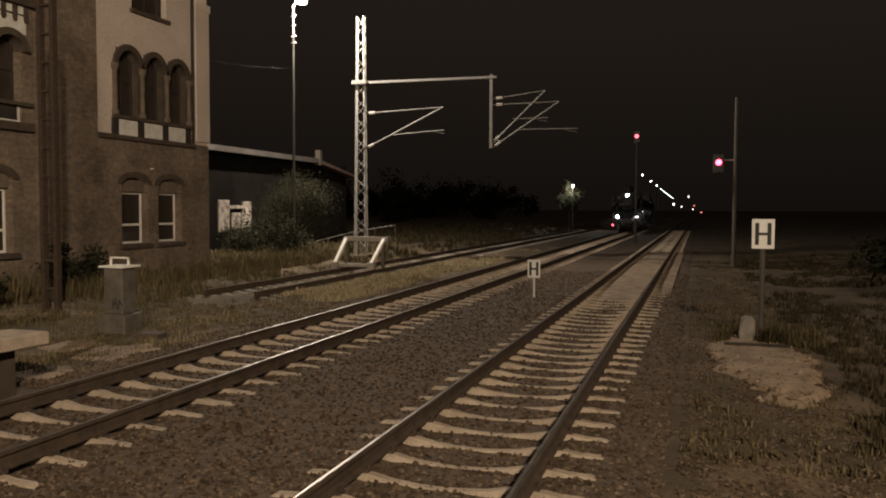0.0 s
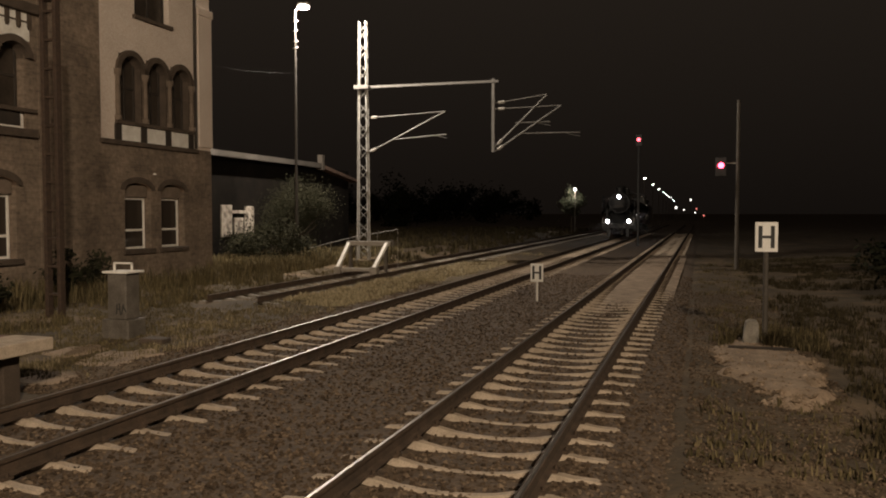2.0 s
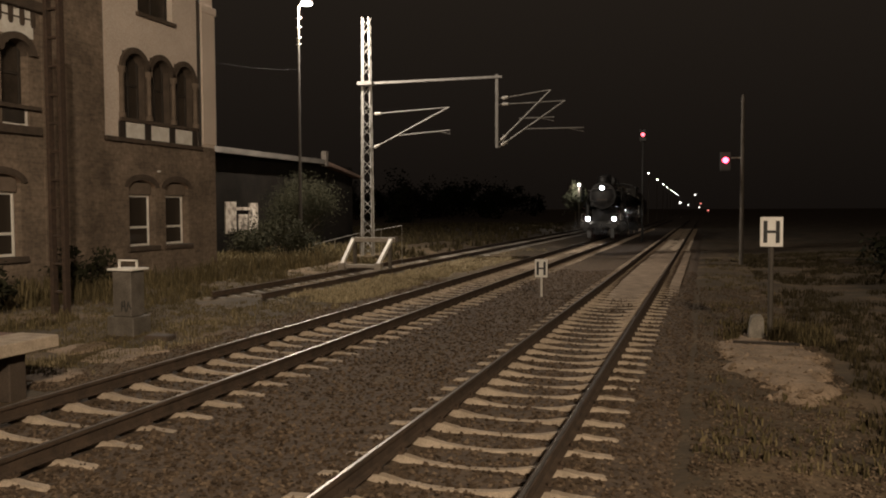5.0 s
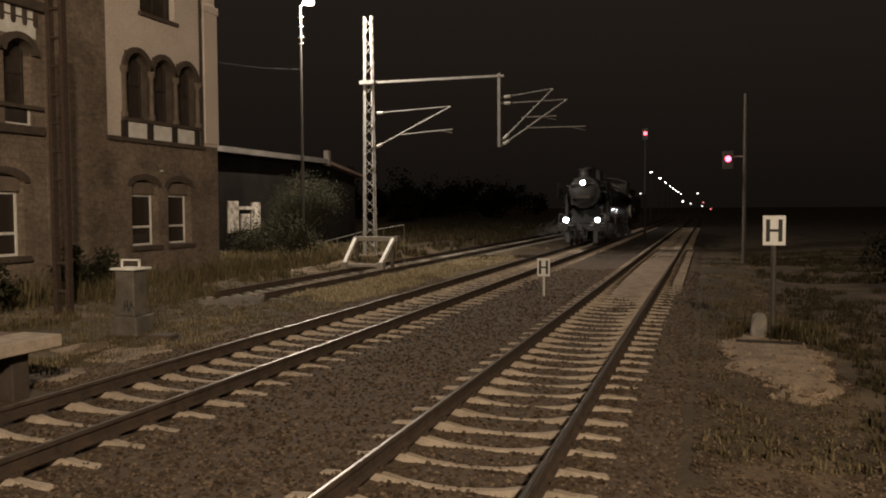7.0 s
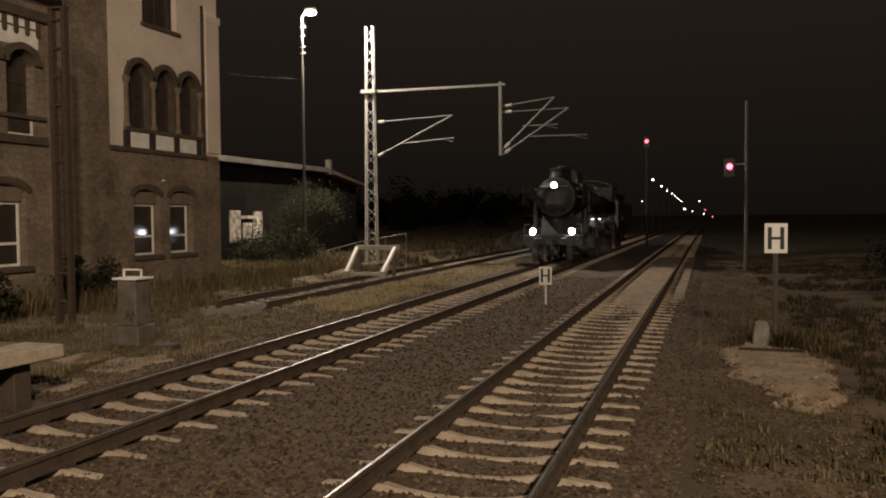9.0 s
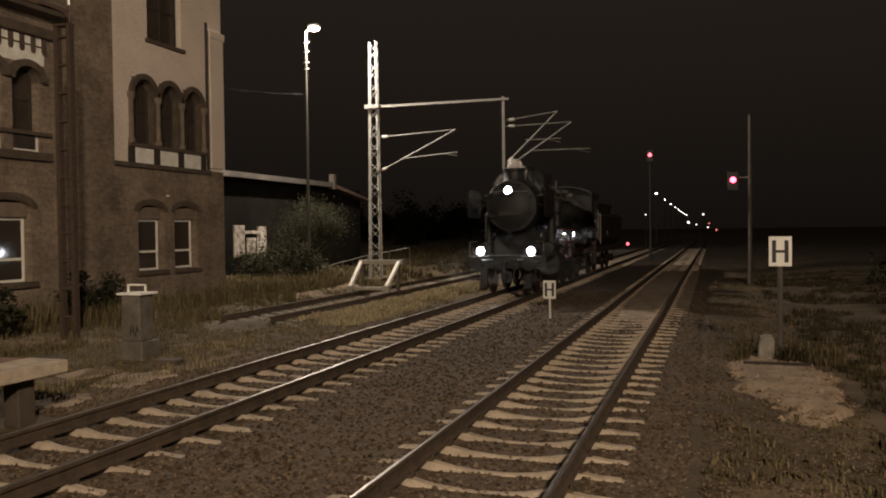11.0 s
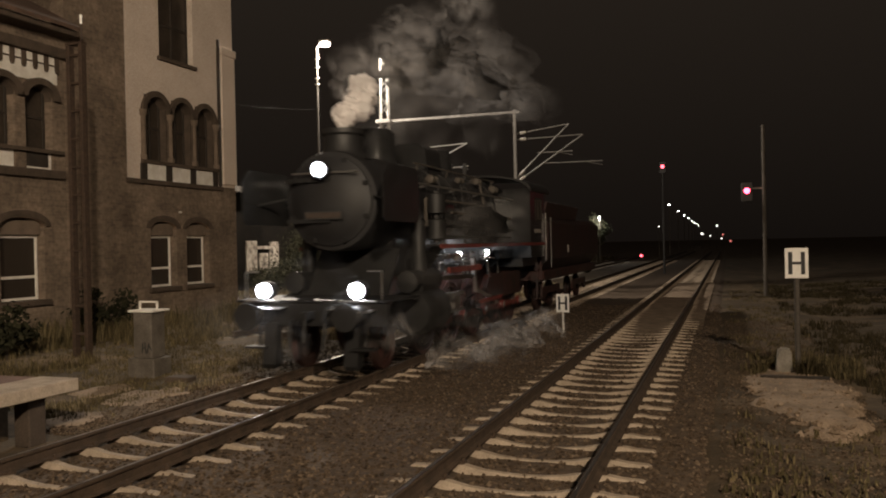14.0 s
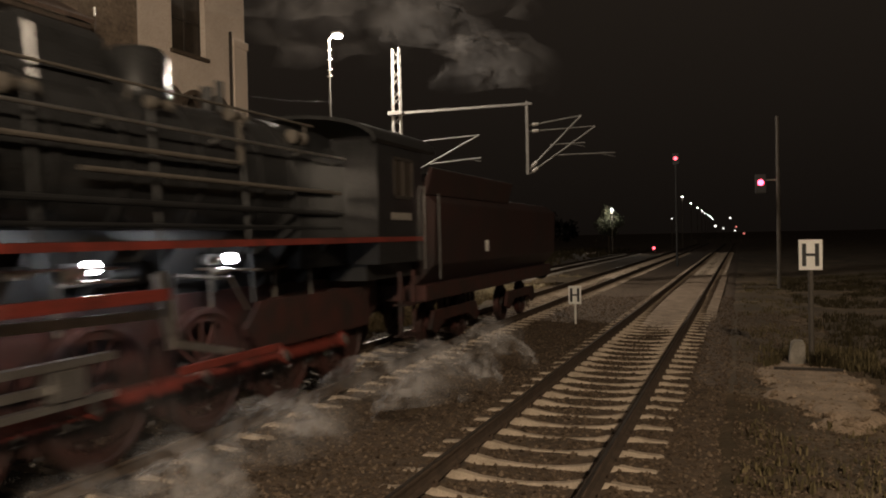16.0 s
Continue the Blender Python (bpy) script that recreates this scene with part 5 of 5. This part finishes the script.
blades("verge_grass", "dark rough grass on the verge", (3.7, 11, 7, 45), 6500, 10, (0.06, 0.22), GREEN, 5, lambda x, y: (x - 3.0) ** 2 + ((y - 14) * 0.42) ** 2 > 1.3)
blades("verge_grass", "sparse grass at the edge of the ballast", (2.0, 3.8, 8, 50), 700, 8, (0.05, 0.16), WEED, 6, lambda x, y: (x - 3.0) ** 2 + ((y - 14) * 0.42) ** 2 > 1.2)
blades("rough_grass", "dark rough grass beyond the siding", (-34, -11.2, 36, 110), 3200, 9, (0.25, 0.6), GREEN, 9, width=0.04)
blades("footing_grass", "tufts of grass behind the sand heap", (2.3, 4.2, 15.6, 18.0), 160, 14, (0.12, 0.4), WEED, 8)
blades("footing_grass", "dark tuft of dead stalks beside the footing block", (3.12, 3.5, 15.2, 15.6), 26, 22, (0.3, 0.5), GREEN, 21, bare=-2)


def leafage(r, co, fa, centre, size, count, leaf):
    """Leaves in a few uneven clumps round a centre."""
    clumps = []
    for _ in range(max(7, min(24, count // 90))):
        d = Vector((r.gauss(0, 1), r.gauss(0, 1), r.gauss(0, 1))).normalized() * r.uniform(0.25, 1.0)
        clumps.append((Vector(centre) + Vector((d.x * size[0], d.y * size[1], d.z * size[2])), r.uniform(0.16, 0.4)))
    for _ in range(count):
        c, k = r.choice(clumps)
        k *= 0.8
        p = c + Vector((r.gauss(0, k) * size[0], r.gauss(0, k) * size[1], r.gauss(0, k) * size[2]))
        if p.z < 0:
            p.z = abs(p.z) * 0.5
        u = Vector((r.gauss(0, 1), r.gauss(0, 1), r.gauss(0, 1))).normalized()
        v = u.orthogonal().normalized()
        s = leaf * r.uniform(0.6, 1.4)
        n = len(co)
        co += [tuple(p - u * s), tuple(p + v * s * 0.5), tuple(p + u * s), tuple(p - v * s * 0.5)]
        fa.append((n, n + 1, n + 2, n + 3))


def bush(name, label, category, place, size, count, leaf, mat, seed, trunk=True, base=0.0):
    r = random.Random(seed)
    t = thing(name, label, category, place)
    top = base + size[2]
    if trunk:
        bm = B()
        tube(bm, (0, 0, -0.3), (0.05, 0.03, base + size[2] * 0.5), 0.05 * size[2], 0.025 * size[2], 8)
        for _ in range(7):
            a, h = r.uniform(0, 6.28), r.uniform(0.15, 0.6)
            tube(bm, (0, 0, base + size[2] * h * 0.6), (math.cos(a) * size[0] * 0.7, math.sin(a) * size[1] * 0.7, base + size[2] * (h + 0.5)), 0.022 * size[2], 0.006 * size[2], 6)
        part("trunk", bm, BARK, t, "branching stem")
    co, fa = [], []
    leafage(r, co, fa, (0, 0, top), size, count, leaf)
    me = bpy.data.meshes.new("crown")
    me.from_pydata(co, [], fa)
    me.materials.append(mat)
    c = new("crown", me)
    c.parent = t
    return t


bush("bush", "leafy bush growing beside the lamp post", "bush", (-15.9, 34.6, 0), (1.5, 1.1, 1.35), 26000, 0.032, LEAVES, 11, base=0.6)
bush("bush", "low bush beside the station corner", "bush", (-14.6, 31.0, 0), (1.0, 0.9, 0.75), 3000, 0.055, LEAVES, 12, base=0.1)
bush("bush", "scrubby bush in front of the goods shed", "bush", (-17.8, 35.4, 0), (1.2, 1.0, 0.9), 3000, 0.055, LEAVES, 13, base=0.2)
bush("bush", "dark scrub growing up before the peeling door panels", "bush", (-17.2, 32.4, 0), (1.1, 0.9, 0.6), 3500, 0.05, LEAVES, 18, base=0.1)
bush("bush", "low weedy shrub at the foot of the station wall", "bush", (-13.4, 17.2, 0), (0.7, 0.9, 0.55), 900, 0.07, LEAVES, 14, base=0.05)
bush("bush", "low weedy shrub near the lattice post", "bush", (-12.6, 13.6, 0), (0.8, 0.8, 0.5), 900, 0.07, LEAVES, 15, base=0.0)
bush("tree", "tree lit by a lamp beyond the siding", "tree", (-12.0, 93.2, 0), (1.3, 1.3, 1.5), 2600, 0.15, LEAVES, 16, base=1.7)
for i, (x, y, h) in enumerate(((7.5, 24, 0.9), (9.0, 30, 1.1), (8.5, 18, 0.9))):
    bush("bush", "shrub on the verge, its leaves coloured dark as if unlit", "bush", (x, y, 0), (1.6, 1.8, h * 0.6), 1500, 0.11, DARKLEAVES, 20 + i, base=h * 0.25)

# far dark woods beyond the siding
rw = random.Random(30)
co, fa = [], []
for i in range(28):
    x, y = rw.uniform(-95, -34), rw.uniform(120, 230)
    h = rw.uniform(3.0, 5.5)
    leafage(rw, co, fa, (x, y, h * 0.9), (h * 0.8, h * 0.8, h * 0.8), 900, 0.32)
me = bpy.data.meshes.new("woods")
me.from_pydata(co, [], fa)
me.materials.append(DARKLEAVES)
tagged(new("woods", me), "woods beyond the tracks, night darkness put into the leaf colour", "woods", kind="stuff")

# ---- loose ballast stones ----
def stones(name, label, count, place, size, mat, seed):
    r = np.random.RandomState(seed)
    base = np.array([(1, 0, 0), (0, 1, 0), (-1, 0, 0), (0, -1, 0), (0, 0, 1), (0, 0, -1)], float)
    tri = np.array([(0, 1, 4), (1, 2, 4), (2, 3, 4), (3, 0, 4), (1, 0, 5), (2, 1, 5), (3, 2, 5), (0, 3, 5)])
    at = np.array([place(r) for _ in range(count)])
    s = r.uniform(size[0], size[1], (count, 1, 1)) * r.uniform(0.55, 1.3, (count, 6, 1))
    v = base[None] * s
    v[:, :, 2] *= 0.7
    a = r.uniform(0, 6.283, count)
    c, d = np.cos(a)[:, None], np.sin(a)[:, None]
    tilt = r.uniform(-0.6, 0.6, count)[:, None]
    x, y, z = v[:, :, 0], v[:, :, 1], v[:, :, 2]
    x, z = x * np.cos(tilt) + z * np.sin(tilt), z * np.cos(tilt) - x * np.sin(tilt)
    v = np.stack((x * c - y * d, x * d + y * c, z), 2) + at[:, None, :]
    f = tri[None] + (np.arange(count) * 6)[:, None, None]
    me = bpy.data.meshes.new(name)
    me.from_pydata(v.reshape(-1, 3).tolist(), [], f.reshape(-1, 3).tolist())
    me.materials.append(mat)
    return tagged(new(name, me), label, "ballast", kind="stuff")


PEBBLE = plant_material("pebbles", (0.048, 0.034, 0.023), (0.1, 0.07, 0.047), (0.21, 0.155, 0.108))


def on_bed(r):
    while True:
        x, y = r.uniform(-6.3, 2.0), 4.5 + 27 * r.uniform() ** 1.7
        if min(abs(abs(x) - 0.75), abs(abs(x - LEFT) - 0.75)) > 0.08:
            break
    return x, y, ballast_z(x, y) + r.uniform(-0.012, 0.012)


def on_verge(r):
    x, y = r.uniform(1.6, 3.9), 6 + 20 * r.uniform() ** 1.5
    return x, y, ground_z(x, y)


stones("ballast_stones", "angular grey-brown ballast stones", 52000, on_bed, (0.016, 0.036), PEBBLE, 1)
def on_shoulder(r):
    x, y = r.uniform(-6.95, -6.1), 8.8 + 18 * r.uniform() ** 1.4
    return x, y, max(ground_z(x, y), ballast_z(x, y)) + r.uniform(-0.01, 0.01)


stones("shoulder_stones", "loose stones on the ballast shoulder", 5500, on_shoulder, (0.014, 0.034), PEBBLE, 5)
stones("verge_stones", "loose stones scattered on the verge", 16000, on_verge, (0.012, 0.03), PEBBLE, 2)


PALE = plant_material("pale_pebbles", (0.17, 0.125, 0.085), (0.27, 0.2, 0.14), (0.4, 0.31, 0.23))


def on_pad(r):
    while True:
        x, y = r.uniform(1.7, 4.4), r.uniform(10.6, 17.0)
        if pad_z(x, y) > -0.24:
            return x, y, pad_z(x, y)


def at_rim(r):
    while True:
        x, y = r.uniform(1.6, 4.6), r.uniform(10.4, 17.2)
        if -0.33 < pad_z(x, y) < -0.19:
            return x, y, pad_z(x, y) + 0.01


stones("sand_lumps", "pale lumps and stones on the sand heap", 240, on_pad, (0.01, 0.045), PALE, 3)
stones("sand_rim", "crumbling pale lumps round the sand heap", 350, at_rim, (0.015, 0.06), PALE, 4)

# ---- far lights ----
def far_lamp(label, x, y, z, r, colour, strength, name):
    t = thing("far_lamp", label, "street lamp", (x, y, 0), "far lights")
    bm = B()
    tube(bm, (0, 0, -0.3), (0, 0, z), 0.05, n=6)
    part("pole", bm, DARKSTEEL, t)
    bm = B()
    turned(bm, [(z - r, r * 0.3), (z - r * 0.6, r * 0.9), (z, r), (z + r * 0.6, r * 0.8), (z + r, r * 0.2)], "Z", (0, -0.05, 0), 10)
    part("lantern", bm, glow(name, colour, strength), t, "glowing lantern")


WHITE_L = (1.0, 0.95, 0.85)
far_lamp("lit lamp standing before a tree", -11.4, 92.0, 4.75, 0.13, WHITE_L, 9, "far_white")
for x, y, z, r in ((-3.9, 210, 3.4, 0.26), (-0.2, 190, 5.0, 0.18), (0.4, 240, 2.2, 0.18), (-3.0, 260, 3.0, 0.2), (-7.0, 118, 4.0, 0.09)):
    far_lamp("distant white lamp far along the line", x, y, z, r, WHITE_L, 3, "far_dim")
for x, y, z in ((2.6, 205, 1.5), (0.8, 230, 3.2)):
    far_lamp("distant reddish lamp far along the line", x, y, z, 0.2, (1.0, 0.25, 0.2), 1.2, "far_red")
# ---- what moves ----
RUN = [(0.0, 79.5), (1.5, 71.4), (3.5, 61.6), (7.0, 44.7), (9.0, 35.45), (11.5, 24.09), (12.5, 19.47), (13.0, 17.07), (13.5, 14.62), (14.0, 12.18), (14.5, 9.68), (15.0, 7.02), (15.5, 4.28), (16.0, 1.47)]


def run(t):
    """Where the head lamps are at t: a smooth curve through the stations above."""
    n = len(RUN)
    for i in range(n - 1):
        (a, ya), (b, yb) = RUN[i], RUN[i + 1]
        if t <= b or i == n - 2:
            def slope(k):
                if k == 0 or k == n - 1:
                    k0, k1 = (0, 1) if k == 0 else (n - 2, n - 1)
                else:
                    k0, k1 = k - 1, k + 1
                return (RUN[k1][1] - RUN[k0][1]) / (RUN[k1][0] - RUN[k0][0])
            h = b - a
            u = (t - a) / h
            return ya * (2 * u**3 - 3 * u**2 + 1) + slope(i) * h * (u**3 - 2 * u**2 + u) + yb * (3 * u**2 - 2 * u**3) + slope(i + 1) * h * (u**3 - u**2)


# ---- steam, in rigid drifting puffs ----
def vapour(name, density, reach, scale=3.4, low=0.36, high=0.62, core=0.4):
    """Steam: torn by noise at two scales and thinning out towards the puff's outer billows."""
    m = bpy.data.materials.new(name)
    m.use_nodes = True
    nt = m.node_tree
    nt.nodes.remove(nt.nodes["Principled BSDF"])
    out = nt.nodes["Material Output"]
    d, tl, tr = nt.nodes.new("ShaderNodeBsdfDiffuse"), nt.nodes.new("ShaderNodeBsdfTranslucent"), nt.nodes.new("ShaderNodeBsdfTransparent")
    d.inputs["Color"].default_value = tl.inputs["Color"].default_value = (0.93, 0.9, 0.89, 1)
    half, mix = nt.nodes.new("ShaderNodeMixShader"), nt.nodes.new("ShaderNodeMixShader")
    nt.links.new(d.outputs[0], half.inputs[1])
    nt.links.new(tl.outputs[0], half.inputs[2])
    co, n = nt.nodes.new("ShaderNodeTexCoord"), nt.nodes.new("ShaderNodeTexNoise")
    n.inputs["Scale"].default_value, n.inputs["Detail"].default_value, n.inputs["Distortion"].default_value = scale, 7, 0.6
    nt.links.new(co.outputs["Object"], n.inputs["Vector"])
    mr = nt.nodes.new("ShaderNodeMapRange")
    mr.inputs["From Min"].default_value, mr.inputs["From Max"].default_value = low, high
    mr.inputs["To Min"].default_value, mr.inputs["To Max"].default_value = 0.0, density
    nt.links.new(n.outputs["Fac"], mr.inputs["Value"])
    far = nt.nodes.new("ShaderNodeVectorMath")
    far.operation = "LENGTH"
    nt.links.new(co.outputs["Object"], far.inputs[0])
    fade = nt.nodes.new("ShaderNodeMapRange")
    fade.interpolation_type = "SMOOTHSTEP"
    fade.inputs["From Min"].default_value, fade.inputs["From Max"].default_value = reach * core, reach
    fade.inputs["To Min"].default_value, fade.inputs["To Max"].default_value = 1.0, 0.0
    nt.links.new(far.outputs["Value"], fade.inputs["Value"])
    mul = nt.nodes.new("ShaderNodeMath")
    mul.operation = "MULTIPLY"
    nt.links.new(mr.outputs[0], mul.inputs[0])
    nt.links.new(fade.outputs[0], mul.inputs[1])
    nt.links.new(mul.outputs[0], mix.inputs["Fac"])
    nt.links.new(tr.outputs[0], mix.inputs[1])
    nt.links.new(half.outputs[0], mix.inputs[2])
    nt.links.new(mix.outputs[0], out.inputs["Surface"])
    return m


def puff_mesh(name, radius, lobes, spread, mat, seed, sub=3, rough=0.14, flat=1.0, veil=False):
    """Billowing lump: a sphere pushed out by rounded lobes and broken by noise at three scales; a veil is only its upper cap."""
    r = random.Random(seed)
    bm = B()
    bmesh.ops.create_icosphere(bm, subdivisions=sub, radius=1.0)
    if veil:
        bmesh.ops.delete(bm, geom=[v for v in bm.verts if v.co.z < -0.1], context="VERTS")
    c = [(Vector((r.gauss(0, 1), r.gauss(0, 1), r.gauss(0, 1))).normalized(), r.uniform(0.6, 1.2)) for _ in range(lobes)]
    for v in bm.verts:
        d = v.co.normalized()
        k = max(w * max(0.0, d.dot(q) - 0.5) / 0.5 for q, w in c)
        f = 0.6 + spread * k + rough * (noise.noise(d * 2.0 + Vector((seed, 0, 0))) + 0.5 * noise.noise(d * 5 + Vector((0, seed, 0))) + 0.22 * noise.noise(d * 11 + Vector((0, 0, seed))))
        v.co = d * radius * f
        v.co.z *= flat
    return finish(bm, name, mat, True)


PUFFS = []


def puffs(kind, name, meshes, count, label, group):
    for i in range(count):
        PUFFS.append((kind, tagged(new(name, meshes[i % len(meshes)]), label, "steam", group), i))


THICK = vapour("dense_steam", 1.0, 0.75, 4.0, 0.3, 0.44, 0.5)
BILLOW = vapour("drifting_steam", 0.32, 1.0, 1.7, 0.4, 0.66, 0.3)
THIN = vapour("thin_steam", 0.15, 2.3, 0.8, 0.36, 0.66, 0.25)
WISP = vapour("ground_steam", 0.58, 0.8, 2.4, 0.36, 0.66, 0.25)
# leaked steam that doubles as the head lamps' veiling glare
HAZE = vapour("faint_haze", 0.075, 1.0, 1.6, 0.34, 0.66, 0.2)
puffs("column", "steam_puff", [puff_mesh("steam_puff", 0.19 + 0.035 * i, 11, 0.5, THICK, 40 + i, 4, 0.22) for i in range(4)], 8, "dense white steam puff rising from the chimney", "chimney steam")
puffs("billow", "steam_billow", [puff_mesh("steam_billow", 0.85 + 0.06 * i, 8, 0.45, BILLOW, 80 + i, 4, 0.22) for i in range(4)], 4, "torn pale steam streaming back from the chimney", "chimney steam")
puffs("trail", "steam_trail", [puff_mesh("steam_trail", 1.95 + 0.1 * i, 7, 0.45, THIN, 50 + i, 4, 0.22, 0.7, True) for i in range(4)], 13, "thin pale steam hanging in the air behind the chimney", "chimney steam")
puffs("low", "steam_wisp", [puff_mesh("steam_wisp", 0.7, 7, 0.45, WISP, 60 + i, 4, 0.26, 0.8, True) for i in range(4)], 14, "low wisp of steam drifting over the ballast", "cylinder steam")
puffs("leak_glare", "glare_haze", [puff_mesh("glare_haze", 0.85 + 0.06 * i, 7, 0.45, HAZE, 70 + i, 3, 0.22, 1.0, True) for i in range(3)], 12, "faint leaking steam by the engine, also added for the lamps' veiling glare", "leaking steam")


def puff_rows(kind, i):
    """Each puff waits inside the engine, comes out and drifts."""
    r = random.Random(100 + i)
    rows = []
    if kind in ("column", "billow"):
        # carried along by the train: dense over the chimney, torn further back
        hold = 0.1 + 0.1 * i if kind == "column" else 1.0 + 0.75 * i
        t0, side = 10.3 + 0.5 * hold, r.uniform(-0.14, 0.14)
        for k in range(65):
            t = k / 4
            u = min(1.0, max(0.0, (t - t0) / 0.7))
            w = 0.06 * math.sin(5 * t + 2 * i)
            z = 2.95 + (1.38 + 0.95 * hold + w) * u
            y = 1.3 + (1.05 * hold ** 1.3 + w) * u
            rows.append((t, pose(LEFT + (side * (0.4 + hold) + 0.1 * hold) * u, run(t) + y, z, 12 * t + 40 * i, 9 * t, 14 * t * (1 if i % 2 else -1))))
        return rows
    if kind == "leak_glare":
        x, y, z = ((1.65, 0.4, 0.75), (1.85, 1.7, 1.0), (1.6, 2.9, 0.8), (1.75, 4.2, 0.7), (-0.2, -0.9, 0.75), (1.7, 5.6, 0.65), (1.5, 0.6, 1.9), (-1.9, 0.2, 0.8), (0.3, -0.6, 1.5), (1.2, -0.4, 1.1), (1.7, 2.2, 2.0), (-1.0, -0.5, 1.0))[i]
        return [(k / 2, pose(LEFT + x, run(k / 2) + y, z - 0.3, 6 * (i % 4), 0, 6 * k)) for k in range(33)]
    if kind == "trail":
        t0 = 11.2 + 0.36 * i
        up, side = r.uniform(0.25, 0.8), r.uniform(-0.7, 0.4)
        for k in range(81):
            t = k / 5
            if t <= t0:
                rows.append((t, pose(LEFT, run(t) + 6.0, 2.0, 12 * (i % 3), 0, 30 * i)))
            else:
                d = t - t0
                e = 1 - math.exp(-d / 0.3)
                y = run(t0) + 6.0 - 3.6 * e - 0.7 * d
                rows.append((t, pose(LEFT + side * d, y, 2.0 + 3.3 * e + up * d, 12 * (i % 3), 0, 30 * i + 6 * d)))
        return rows
    t0 = 11.0 + 0.36 * i
    out, up, lag = r.uniform(0.3, 0.9), r.uniform(0.03, 0.16), r.uniform(0.0, 1.5)
    for k in range(81):
        t = k / 5
        if t <= t0:
            rows.append((t, pose(LEFT, run(t) + 2.1, 1.1, 6 * (i % 3), 0, 40 * i)))
        else:
            d = t - t0
            y = run(t) + 0.9 + (1.5 + 0.6 * lag) * d
            rows.append((t, pose(LEFT + 1.75 * (1 - math.exp(-d / 0.22)) + out * d * 0.35, y, 1.0 - 1.2 * (1 - math.exp(-d / 0.2)) + up * d, 6 * (i % 3), 0, 40 * i + 8 * d)))
    return rows


def motions():
    walk(loco, [(t / 4, pose(LEFT, run(t / 4), 0)) for t in range(65)])
    for w, x, y, r, s in MOVING:
        step = 0.2 if r > 0.6 else 0.1
        n = round(16 / step)
        walk(w, [(i * step, pose(x, y, r) @ pose(0, 0, 0, math.degrees((run(i * step) - run(0)) / r)) @ pose(0, 0, 0, 0, 0, 0 if s > 0 else 180)) for i in range(n + 1)])
    for r, x in RODS:
        rows = []
        for i in range(161):
            a = (run(i / 10) - run(0)) / 0.7
            rows.append((i / 10, pose(x, 6.4 - 0.33 * math.sin(a), 0.7 + 0.33 * math.cos(a))))
        walk(r, rows)
    for kind, ob, i in PUFFS:
        walk(ob, puff_rows(kind, i))


motions()
